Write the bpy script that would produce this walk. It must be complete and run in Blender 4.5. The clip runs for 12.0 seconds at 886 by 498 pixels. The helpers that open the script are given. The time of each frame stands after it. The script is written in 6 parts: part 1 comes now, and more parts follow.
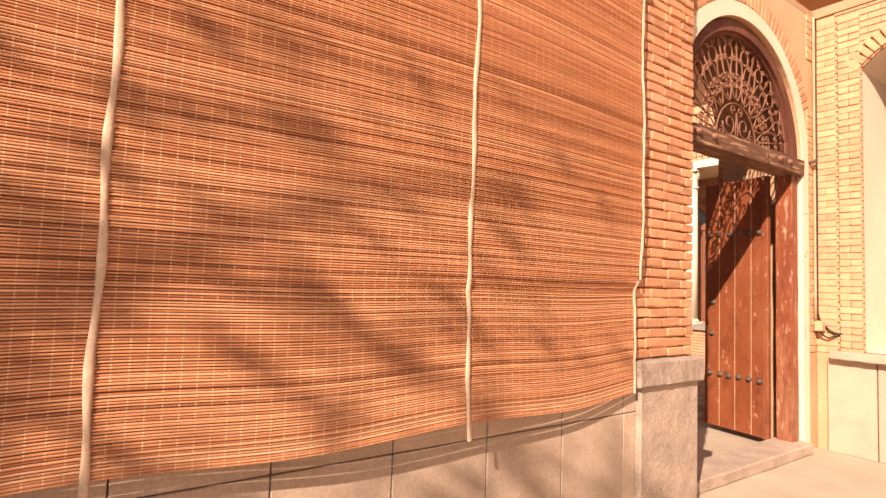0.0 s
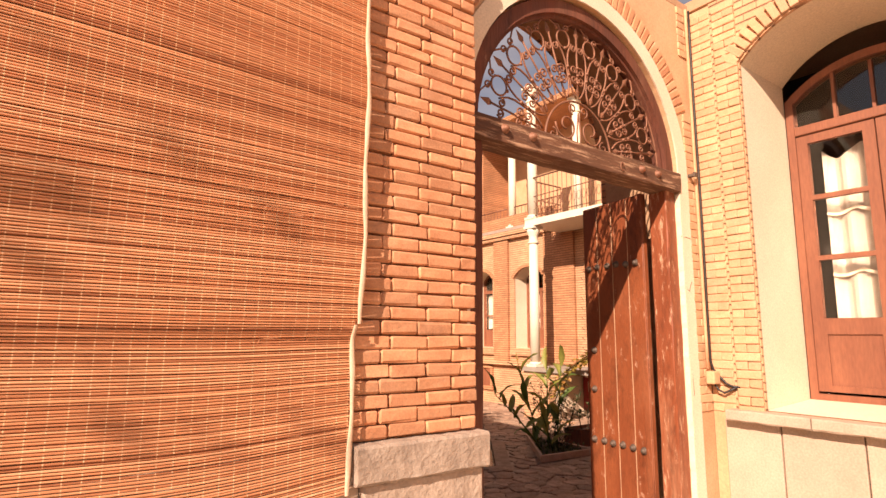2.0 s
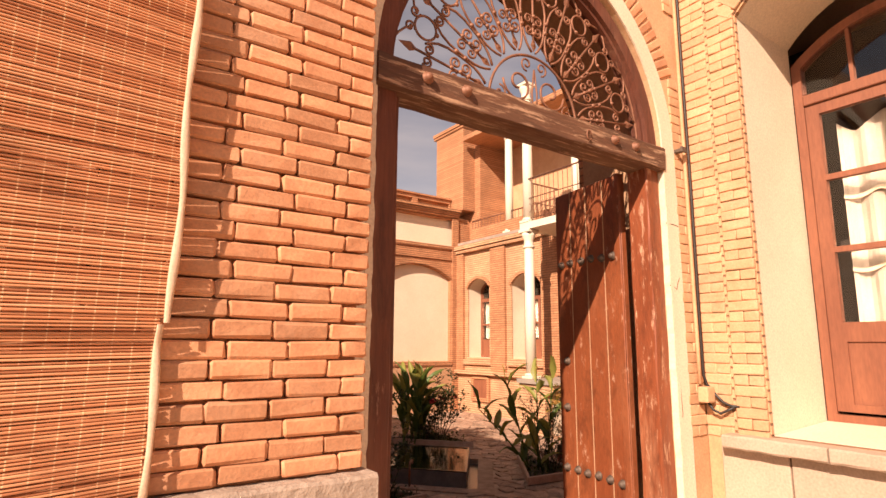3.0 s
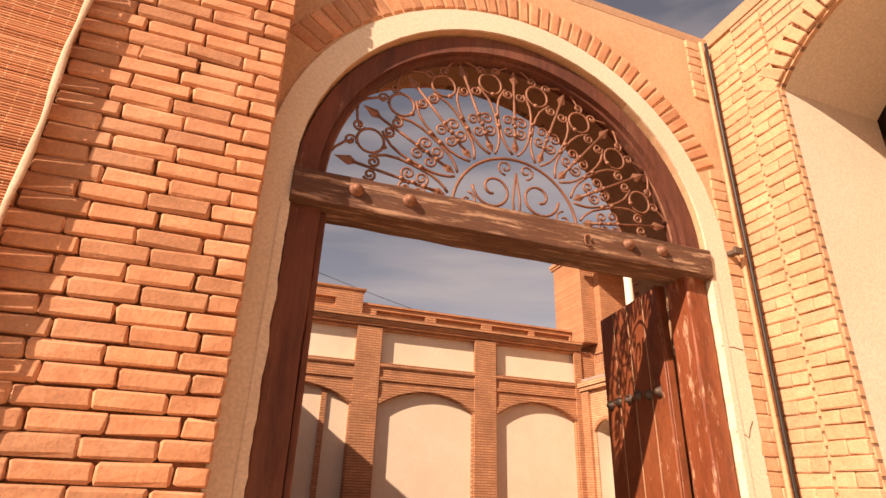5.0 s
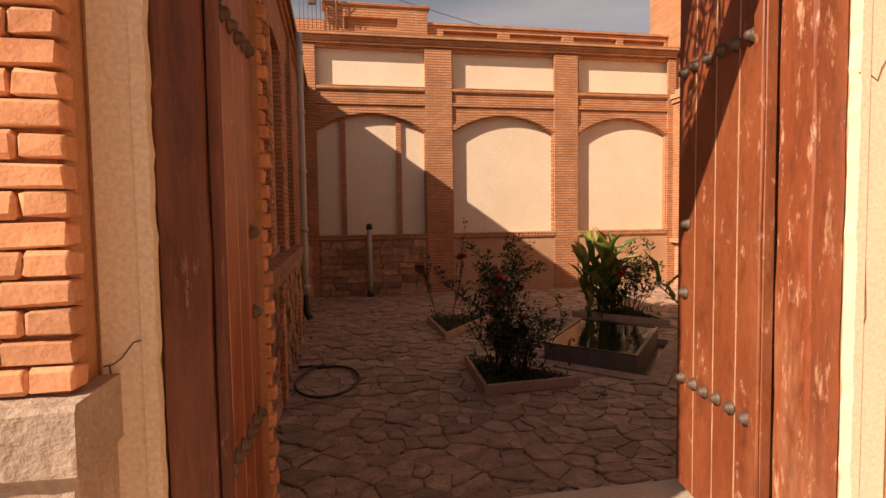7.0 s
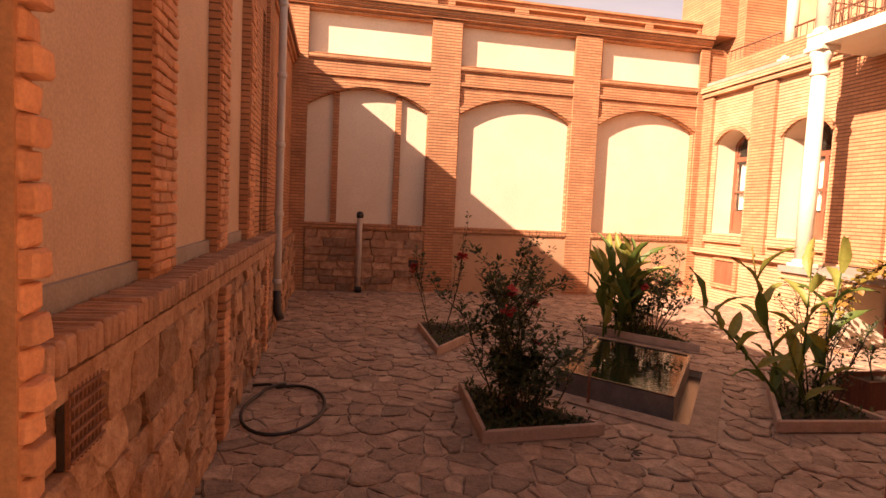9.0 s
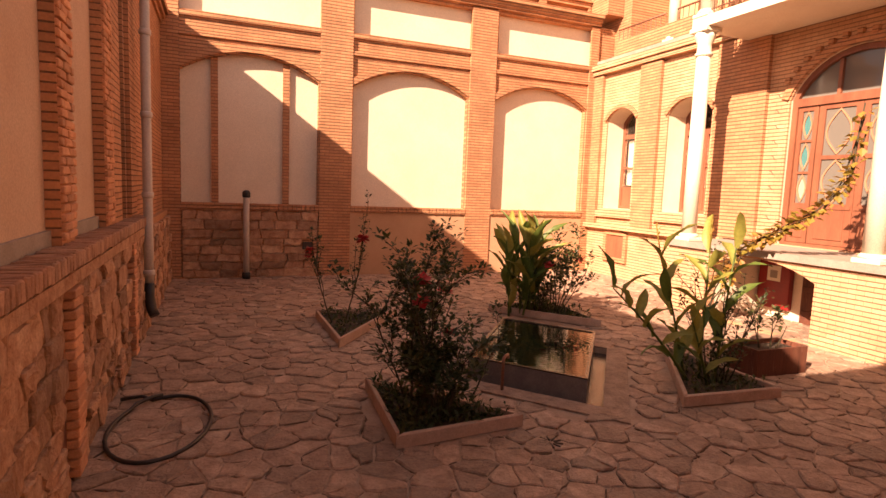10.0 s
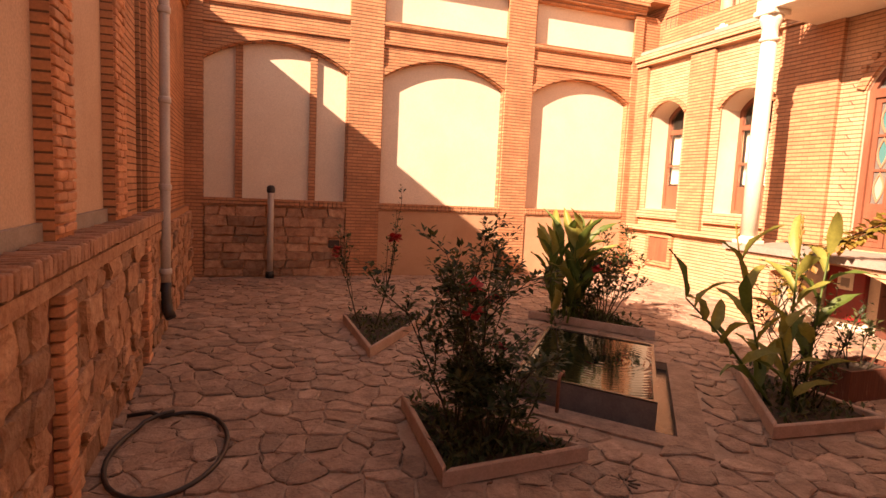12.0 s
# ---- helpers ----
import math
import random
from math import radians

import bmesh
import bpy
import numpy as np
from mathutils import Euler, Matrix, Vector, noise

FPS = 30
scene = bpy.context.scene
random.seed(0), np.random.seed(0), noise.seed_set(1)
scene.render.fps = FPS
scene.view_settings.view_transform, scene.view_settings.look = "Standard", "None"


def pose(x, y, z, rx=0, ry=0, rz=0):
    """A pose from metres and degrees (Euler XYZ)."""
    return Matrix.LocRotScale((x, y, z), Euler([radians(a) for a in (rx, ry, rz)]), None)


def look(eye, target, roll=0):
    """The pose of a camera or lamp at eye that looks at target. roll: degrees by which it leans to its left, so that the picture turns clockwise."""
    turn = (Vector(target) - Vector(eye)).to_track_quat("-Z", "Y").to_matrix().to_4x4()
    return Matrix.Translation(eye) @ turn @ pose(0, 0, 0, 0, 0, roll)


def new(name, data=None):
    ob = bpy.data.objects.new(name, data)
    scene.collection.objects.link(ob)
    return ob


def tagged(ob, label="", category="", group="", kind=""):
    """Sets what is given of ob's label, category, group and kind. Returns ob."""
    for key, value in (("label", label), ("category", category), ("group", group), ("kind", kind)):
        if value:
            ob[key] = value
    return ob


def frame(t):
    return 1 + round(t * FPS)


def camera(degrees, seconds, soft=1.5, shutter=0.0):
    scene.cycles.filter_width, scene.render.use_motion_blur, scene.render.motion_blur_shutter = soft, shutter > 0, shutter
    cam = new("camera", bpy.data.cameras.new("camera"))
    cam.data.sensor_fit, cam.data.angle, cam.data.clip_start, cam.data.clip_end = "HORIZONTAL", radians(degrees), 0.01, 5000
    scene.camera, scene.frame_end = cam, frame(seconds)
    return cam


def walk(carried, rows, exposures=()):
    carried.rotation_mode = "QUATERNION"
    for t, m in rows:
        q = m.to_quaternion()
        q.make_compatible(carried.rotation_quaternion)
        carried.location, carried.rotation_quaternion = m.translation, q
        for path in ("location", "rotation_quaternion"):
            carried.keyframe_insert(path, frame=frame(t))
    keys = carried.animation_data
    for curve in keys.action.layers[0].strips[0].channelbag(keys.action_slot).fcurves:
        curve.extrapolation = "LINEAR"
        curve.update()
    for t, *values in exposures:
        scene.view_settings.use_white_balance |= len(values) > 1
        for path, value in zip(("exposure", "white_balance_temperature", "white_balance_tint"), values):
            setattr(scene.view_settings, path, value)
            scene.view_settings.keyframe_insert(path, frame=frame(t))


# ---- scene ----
cam = camera(76.8, 12.0)
PATH = [
    (0, (0.007, 0.063, 1.51), (1.171, 1.684, 1.634), 1.9),
    (0.5, (0.504, -0.03, 1.488), (1.581, 1.647, 1.654), 1.5),
    (1, (0.939, -0.068, 1.476), (1.977, 1.636, 1.612), 2.6),
    (1.5, (1.46, -0.018, 1.497), (2.623, 1.593, 1.728), 1.6),
    (2, (1.933, 0.013, 1.526), (3.098, 1.61, 1.833), 0.4),
    (2.5, (2.368, 0.192, 1.495), (3.558, 1.774, 1.78), 2.0),
    (3, (2.79, 0.335, 1.511), (3.921, 1.949, 1.854), 0.4),
    (3.5, (3.136, 0.421, 1.555), (4.204, 2.04, 2.043), 0.6),
    (3.7, (3.245, 0.438, 1.561), (4.274, 2.044, 2.164), 1.4),
    (5.3, (3.9, 0.324, 1.614), (4.48, 2.065, 2.41), 1.4),
    (5.5, (3.942, 0.34, 1.6), (4.541, 2.125, 2.275), 1.2),
    (6, (4.04, 0.466, 1.537), (4.629, 2.343, 1.892), 0.3),
    (6.5, (4.193, 0.711, 1.494), (4.756, 2.63, 1.542), 1.9),
    (7, (4.375, 0.879, 1.456), (4.753, 2.838, 1.343), -0.8),
    (7.2, (4.455, 0.985, 1.468), (4.698, 2.966, 1.364), 0.4),
    (8.8, (4.629, 2.181, 1.439), (5.021, 4.139, 1.327), 1.6),
    (9, (4.655, 2.286, 1.469), (5.04, 4.243, 1.325), 2.6),
    (9.5, (4.684, 2.528, 1.44), (5.26, 4.432, 1.231), 4.8),
    (10, (4.678, 2.805, 1.498), (5.425, 4.648, 1.285), 2.2),
    (10.5, (4.651, 2.988, 1.509), (5.26, 4.874, 1.241), 3.8),
    (11, (4.709, 3.172, 1.535), (5.165, 5.113, 1.371), 4.6),
    (11.5, (4.723, 3.364, 1.503), (5.362, 5.248, 1.303), 4.9),
    (12, (4.716, 3.52, 1.422), (5.39, 5.39, 1.206), 2.7),
]
LIGHTING = [(0, 0.78, 7500, 24), (2, 0.76, 7700, 26), (3.5, 0.66, 7900, 27), (5.5, 0.62, 8100, 26), (7.0, 0.52, 7900, 22), (7.4, 0.55, 7900, 22), (8.8, 1.37, 8600, 35), (12, 1.54, 9000, 37)]
walk(cam, [(t, look(*p)) for t, *p in PATH], LIGHTING)

# ---- light ----
SUN = Vector((1.0, 0.5, -0.71)).normalized()
world = bpy.data.worlds.new("sky")
scene.world = world
world.use_nodes = True
wn = world.node_tree.nodes
sky = wn.new("ShaderNodeTexSky")
sky.sky_type, sky.sun_disc = "NISHITA", False
sky.sun_elevation, sky.sun_rotation = math.asin(-SUN.z), math.atan2(-SUN.x, -SUN.y)
haze = wn.new("ShaderNodeHueSaturation")
haze.inputs["Saturation"].default_value, haze.inputs["Value"].default_value = 0.62, 0.72
world.node_tree.links.new(sky.outputs["Color"], haze.inputs["Color"])
wc = wn.new("ShaderNodeTexCoord")
wm = wn.new("ShaderNodeMapping")
wm.inputs["Scale"].default_value, wm.inputs["Rotation"].default_value = (1.2, 3.0, 9.0), (0.0, 0.3, 0.5)
world.node_tree.links.new(wc.outputs["Generated"], wm.inputs["Vector"])
cloud = wn.new("ShaderNodeTexNoise")
cloud.inputs["Scale"].default_value, cloud.inputs["Detail"].default_value = 1.6, 6
world.node_tree.links.new(wm.outputs["Vector"], cloud.inputs["Vector"])
thin = wn.new("ShaderNodeMapRange")
thin.inputs["From Min"].default_value, thin.inputs["From Max"].default_value, thin.inputs["To Max"].default_value = 0.42, 0.75, 0.5
world.node_tree.links.new(cloud.outputs["Fac"], thin.inputs["Value"])
veil = wn.new("ShaderNodeMix")
veil.data_type = "RGBA"
veil.inputs[7].default_value = (4.6, 4.5, 4.5, 1)
world.node_tree.links.new(thin.outputs["Result"], veil.inputs[0])
world.node_tree.links.new(haze.outputs["Color"], veil.inputs[6])
world.node_tree.links.new(veil.outputs[2], wn["Background"].inputs["Color"])
wn["Background"].inputs["Strength"].default_value = 0.085
sun = new("sun", bpy.data.lights.new("sun", "SUN"))
sun.data.energy, sun.data.angle, sun.data.color = 5.0, radians(0.6), (1.0, 0.9, 0.76)
sun.matrix_world = look((-20, -9, 15), Vector((-20, -9, 15)) + SUN)


# ---- materials ----
def nodes(name):
    m = bpy.data.materials.new(name)
    m.use_nodes = True
    return m, m.node_tree.nodes, m.node_tree.links, m.node_tree.nodes["Principled BSDF"]


def ramp(n, l, fac, stops):
    r = n.new("ShaderNodeValToRGB")
    while len(r.color_ramp.elements) < len(stops):
        r.color_ramp.elements.new(0.5)
    for e, (p, c) in zip(r.color_ramp.elements, stops):
        e.position, e.color = p, (*c, 1)
    l.new(fac, r.inputs["Fac"])
    return r.outputs["Color"]


def noise_tex(n, l, scale, detail=4, vec=None, rough=0.6):
    t = n.new("ShaderNodeTexNoise")
    t.inputs["Scale"].default_value, t.inputs["Detail"].default_value, t.inputs["Roughness"].default_value = scale, detail, rough
    if vec is not None:
        l.new(vec, t.inputs["Vector"])
    return t.outputs["Fac"]


def mixc(n, l, fac, a, b, blend="MIX"):
    m = n.new("ShaderNodeMix")
    m.data_type, m.blend_type = "RGBA", blend
    for sock, v in ((m.inputs[0], fac), (m.inputs[6], a), (m.inputs[7], b)):
        if isinstance(v, bpy.types.NodeSocket):
            l.new(v, sock)
        else:
            sock.default_value = v if isinstance(v, float) else (*v, 1)
    return m.outputs[2]


def bump(n, l, b, height, strength, dist, prev=None):
    k = n.new("ShaderNodeBump")
    k.inputs["Strength"].default_value, k.inputs["Distance"].default_value = strength, dist
    l.new(height, k.inputs["Height"])
    if prev is not None:
        l.new(prev, k.inputs["Normal"])
    l.new(k.outputs["Normal"], b.inputs["Normal"])
    return k.outputs["Normal"]


def surface(name, a, b, stain, scale=6, fine=60, rough=0.85, metal=0.0, relief=0.004, stretch=(1, 1, 1), stain_amount=0.5, vary=0.0, island=False):
    """A worn surface: two tones by a coarse noise, a stain tone in patches, grain and fine relief."""
    m, n, l, bs = nodes(name)
    g = n.new("ShaderNodeNewGeometry")
    mp = n.new("ShaderNodeMapping")
    mp.inputs["Scale"].default_value = stretch
    l.new(g.outputs["Position"], mp.inputs["Vector"])
    v = mp.outputs["Vector"]
    c = ramp(n, l, noise_tex(n, l, scale, 5, v), ((0.35, a), (0.65, b)))
    fac = ramp(n, l, noise_tex(n, l, scale * 0.37, 6, v, 0.7), ((0.5, (0, 0, 0)), (0.72, (stain_amount,) * 3)))
    c = mixc(n, l, fac, c, stain)
    grain = noise_tex(n, l, fine, 3, v)
    c = mixc(n, l, 0.35, c, ramp(n, l, grain, ((0.3, (0.55, 0.55, 0.55)), (0.7, (1.25, 1.25, 1.25)))), "MULTIPLY")
    if vary:
        if island:
            r = g.outputs["Random Per Island"]
        else:
            r = n.new("ShaderNodeObjectInfo").outputs["Random"]
        c = mixc(n, l, 1.0, c, ramp(n, l, r, ((0.0, (1 - vary,) * 3), (0.5, (1.0, 1.0 - vary * 0.15, 1.0 - vary * 0.2)), (1.0, (1 + vary * 0.7,) * 3))), "MULTIPLY")
    l.new(c, bs.inputs["Base Color"])
    bs.inputs["Roughness"].default_value, bs.inputs["Metallic"].default_value = rough, metal
    k = bump(n, l, bs, noise_tex(n, l, scale * 3, 6, v), 0.5, relief * 2)
    bump(n, l, bs, grain, 0.5, relief, k)
    return m


def brickwork(name, axis, a=(0.58, 0.275, 0.14), b=(0.48, 0.21, 0.105), mortar=(0.27, 0.14, 0.075), width=0.21, row=0.066, joint=0.004):
    """Distant brickwork; axis says along which of x or y the courses run."""
    m, n, l, bs = nodes(name)
    g = n.new("ShaderNodeNewGeometry")
    s = n.new("ShaderNodeSeparateXYZ")
    l.new(g.outputs["Position"], s.inputs[0])
    cb = n.new("ShaderNodeCombineXYZ")
    l.new(s.outputs[axis], cb.inputs[0])
    l.new(s.outputs[2], cb.inputs[1])
    t = n.new("ShaderNodeTexBrick")
    l.new(cb.outputs[0], t.inputs["Vector"])
    for k, v in (("Scale", 1.0), ("Mortar Size", joint), ("Mortar Smooth", 0.3), ("Bias", -0.1), ("Brick Width", width), ("Row Height", row)):
        t.inputs[k].default_value = v
    t.inputs["Color1"].default_value, t.inputs["Color2"].default_value, t.inputs["Mortar"].default_value = (*a, 1), (*b, 1), (*mortar, 1)
    # the bed joints stand out more than the upright ones
    dv = n.new("ShaderNodeMath")
    dv.operation, dv.inputs[1].default_value = "DIVIDE", row
    fr = n.new("ShaderNodeMath")
    fr.operation = "FRACT"
    l.new(s.outputs[2], dv.inputs[0])
    l.new(dv.outputs[0], fr.inputs[0])
    bed = ramp(n, l, fr.outputs[0], ((0.0, (0.85,) * 3), (0.1, (0.85,) * 3), (0.17, (0, 0, 0)), (0.93, (0, 0, 0)), (1.0, (0.85,) * 3)))
    brick_col = mixc(n, l, bed, t.outputs["Color"], tuple(k * 0.75 for k in mortar))
    c = mixc(n, l, 0.55, brick_col, ramp(n, l, noise_tex(n, l, 1.7, 6, g.outputs["Position"]), ((0.3, (0.6, 0.58, 0.55)), (0.7, (1.2, 1.2, 1.2)))), "MULTIPLY")
    c = mixc(n, l, 0.3, c, ramp(n, l, noise_tex(n, l, 45, 3, g.outputs["Position"]), ((0.3, (0.6, 0.6, 0.6)), (0.7, (1.3, 1.3, 1.3)))), "MULTIPLY")
    l.new(c, bs.inputs["Base Color"])
    bs.inputs["Roughness"].default_value = 0.9
    inv = n.new("ShaderNodeMath")
    inv.operation = "SUBTRACT"
    inv.inputs[0].default_value = 1.0
    l.new(t.outputs["Fac"], inv.inputs[1])
    k = bump(n, l, bs, inv.outputs[0], 0.6, 0.006)
    binv = n.new("ShaderNodeInvert")
    l.new(bed, binv.inputs["Color"])
    k = bump(n, l, bs, binv.outputs[0], 1.0, 0.01, k)
    bump(n, l, bs, noise_tex(n, l, 60, 4, g.outputs["Position"]), 0.5, 0.003, k)
    return m


M_BRICK = surface("brick_clay", (0.65, 0.315, 0.168), (0.54, 0.24, 0.122), (0.68, 0.4, 0.26), 9, 90, 0.9, 0, 0.003, vary=0.22)
M_MORTAR = surface("mortar", (0.47, 0.235, 0.12), (0.39, 0.185, 0.092), (0.54, 0.33, 0.2), 8, 80, 0.95, 0, 0.004)
M_BRX = brickwork("brickwork_x", 0)
M_BRY = brickwork("brickwork_y", 1)
M_BRPALE = brickwork("brickwork_pale", 1, (0.66, 0.38, 0.22), (0.58, 0.315, 0.175), (0.37, 0.195, 0.11))
M_PLASTER = surface("plaster", (0.78, 0.65, 0.5), (0.73, 0.6, 0.45), (0.66, 0.49, 0.35), 1.2, 70, 0.9, 0, 0.0015, stain_amount=0.35)
M_PLASTER_CLAY = surface("clay_plaster", (0.5, 0.3, 0.18), (0.45, 0.26, 0.15), (0.4, 0.2, 0.11), 2.0, 60, 0.92, 0, 0.003)
M_PLASTER_TAN = surface("tan_plaster", (0.62, 0.43, 0.3), (0.56, 0.37, 0.25), (0.46, 0.27, 0.17), 1.6, 60, 0.92, 0, 0.002)
M_PLASTER_ORANGE = surface("ochre_plaster", (0.64, 0.39, 0.23), (0.57, 0.33, 0.18), (0.48, 0.25, 0.13), 3.0, 60, 0.92, 0, 0.004)
M_STONE = surface("grey_stone", (0.46, 0.355, 0.28), (0.34, 0.26, 0.205), (0.54, 0.43, 0.35), 5, 50, 0.85, 0, 0.012, vary=0.12)
M_SLAB = surface("plinth_slab", (0.54, 0.41, 0.31), (0.45, 0.335, 0.25), (0.37, 0.27, 0.2), 2.2, 70, 0.75, 0, 0.002, vary=0.1)
M_WOOD_DOOR = surface("painted_door_wood", (0.29, 0.075, 0.028), (0.21, 0.05, 0.018), (0.5, 0.27, 0.16), 6, 70, 0.55, 0, 0.002, stretch=(1, 1, 0.18), stain_amount=0.65)
def flaking(m, tint, stretch, lo, hi):
    """Adds thin flaked streaks of a paler tint to a painted wood."""
    n, l = m.node_tree.nodes, m.node_tree.links
    bs = n["Principled BSDF"]
    g = n.new("ShaderNodeNewGeometry")
    mp = n.new("ShaderNodeMapping")
    mp.inputs["Scale"].default_value = stretch
    l.new(g.outputs["Position"], mp.inputs["Vector"])
    f = ramp(n, l, noise_tex(n, l, 9, 8, mp.outputs["Vector"], 0.75), ((lo, (0, 0, 0)), (hi, (0.85, 0.85, 0.85))))
    dark = ramp(n, l, noise_tex(n, l, 5, 8, mp.outputs["Vector"], 0.8), ((0.3, (0.35, 0.35, 0.35)), (0.5, (1, 1, 1))))
    old = bs.inputs["Base Color"].links[0].from_socket
    l.new(mixc(n, l, f, mixc(n, l, 0.8, old, dark, "MULTIPLY"), tint), bs.inputs["Base Color"])


flaking(M_WOOD_DOOR, (0.58, 0.33, 0.21), (2.5, 2.5, 0.6), 0.55, 0.64)
M_WOOD_LEAF = surface("leaf_wood", (0.29, 0.08, 0.03), (0.22, 0.055, 0.02), (0.4, 0.17, 0.09), 4, 70, 0.55, 0, 0.002, stretch=(1, 1, 0.3), stain_amount=0.45)
flaking(M_WOOD_LEAF, (0.58, 0.34, 0.23), (1.3, 1.3, 0.7), 0.59, 0.68)
M_WOOD_OLD = surface("weathered_wood", (0.17, 0.05, 0.026), (0.105, 0.032, 0.018), (0.27, 0.12, 0.07), 7, 60, 0.75, 0, 0.005, stretch=(1, 1, 0.12), stain_amount=0.6)
M_WOOD_BEAM = surface("weathered_beam", (0.17, 0.075, 0.04), (0.1, 0.042, 0.024), (0.36, 0.22, 0.13), 7, 60, 0.75, 0, 0.005, stretch=(0.12, 1, 1), stain_amount=0.6)
flaking(M_WOOD_OLD, (0.38, 0.2, 0.13), (2.5, 2.5, 0.45), 0.61, 0.7)
flaking(M_WOOD_BEAM, (0.5, 0.31, 0.2), (0.3, 3.5, 3.5), 0.53, 0.62)
M_WOOD_WIN = surface("window_wood", (0.29, 0.105, 0.055), (0.22, 0.075, 0.04), (0.17, 0.055, 0.03), 5, 60, 0.55, 0, 0.0015, stretch=(1, 1, 0.2))
M_IRON = surface("rusty_iron", (0.3, 0.13, 0.075), (0.2, 0.085, 0.05), (0.38, 0.19, 0.12), 14, 90, 0.6, 0.25, 0.001)
M_BOLT = surface("iron_boss", (0.14, 0.1, 0.075), (0.09, 0.06, 0.045), (0.24, 0.16, 0.11), 20, 90, 0.6, 0.25, 0.002)
M_FLAG = surface("flagstone", (0.45, 0.3, 0.215), (0.28, 0.178, 0.125), (0.54, 0.4, 0.3), 9, 42, 0.72, 0, 0.02, vary=0.26)
M_FLAG_FAR = surface("flagstone_far", (0.45, 0.3, 0.215), (0.28, 0.178, 0.125), (0.54, 0.4, 0.3), 9, 42, 0.72, 0, 0.02, vary=0.26, island=True)
M_GROUT = surface("grout", (0.33, 0.215, 0.15), (0.48, 0.35, 0.26), (0.25, 0.16, 0.11), 2.5, 50, 0.95, 0, 0.012)
M_RUBBLE = surface("wall_stone", (0.5, 0.3, 0.185), (0.32, 0.155, 0.085), (0.6, 0.39, 0.26), 9, 40, 0.92, 0, 0.022, vary=0.36)
M_EDGE = surface("edging_board", (0.5, 0.34, 0.26), (0.4, 0.27, 0.2), (0.58, 0.44, 0.35), 6, 60, 0.8, 0, 0.003)
M_WHITE = surface("white_paint", (0.79, 0.7, 0.56), (0.75, 0.65, 0.51), (0.68, 0.54, 0.4), 3, 60, 0.6, 0, 0.001, stain_amount=0.3)
M_STREET = surface("street_paving", (0.5, 0.41, 0.31), (0.44, 0.35, 0.26), (0.38, 0.29, 0.21), 2.5, 50, 0.9, 0, 0.004)
M_DIRT = surface("planter_soil", (0.055, 0.035, 0.02), (0.04, 0.025, 0.015), (0.09, 0.06, 0.035), 12, 60, 0.95, 0, 0.01)
M_CONC = surface("grey_concrete", (0.36, 0.3, 0.25), (0.3, 0.245, 0.2), (0.22, 0.18, 0.15), 4, 60, 0.85, 0, 0.003)
# near-black that puts the shade inside rooms, recesses and holes into the colour
M_DARK = surface("interior_shade", (0.05, 0.035, 0.028), (0.04, 0.028, 0.022), (0.06, 0.04, 0.03), 3, 40, 0.9)


# ---- mesh helpers ----
# The court is drawn in its own units; COURT turns them into metres, LANE leaves them as they are.
LANE = Matrix()
KX, KY, KZ = 1.353, 1.36, 1.33
COURT = Matrix(((KX, 0, 0, 3.99 - KX * 3.95), (0, KY, 0, 15.2 - KY * 11.93), (0, 0, KZ, -0.5 + KZ * 0.06), (0, 0, 0, 1)))
SPACE = LANE


def link_mesh(name, bm, mat):
    me = bpy.data.meshes.new(name)
    bmesh.ops.recalc_face_normals(bm, faces=bm.faces)
    bm.to_mesh(me)
    bm.free()
    me.materials.append(mat)
    ob = new(name, me)
    ob.matrix_basis = SPACE
    return ob


def part(name, bm, material, parent, label=""):
    ob = link_mesh(name, bm, material)
    ob.matrix_basis = LANE
    ob.parent = parent
    return tagged(ob, label) if label else ob


def structure(name, bm, material, label, category="wall"):
    return tagged(link_mesh(name, bm, material), label, category, kind="structure")


def thing(name, label, category, group="", at=(0, 0, 0)):
    ob = new(name)
    ob.matrix_basis = SPACE @ Matrix.Translation(at)
    ob.empty_display_size = 0.1
    return tagged(ob, label, category, group)


def settle_parts(ob):
    """Keeps the parts where they were built while their thing's origin lies at its base."""
    inv = ob.matrix_basis.inverted() @ SPACE
    for c in ob.children:
        c.matrix_parent_inverse = inv
    return ob


def box(bm, x0, y0, z0, x1, y1, z1, bev=0.0, seg=1):
    vs = [bm.verts.new(p) for p in ((x0, y0, z0), (x1, y0, z0), (x1, y1, z0), (x0, y1, z0), (x0, y0, z1), (x1, y0, z1), (x1, y1, z1), (x0, y1, z1))]
    fs = [bm.faces.new([vs[i] for i in f]) for f in ((0, 3, 2, 1), (4, 5, 6, 7), (0, 1, 5, 4), (1, 2, 6, 5), (2, 3, 7, 6), (3, 0, 4, 7))]
    if bev:
        bmesh.ops.bevel(bm, geom=list({e for f in fs for e in f.edges}), offset=bev, segments=seg, affect="EDGES", profile=0.6)
    return vs


def boxes(*rows, bev=0.0):
    bm = bmesh.new()
    for r in rows:
        box(bm, *r, bev=bev)
    return bm


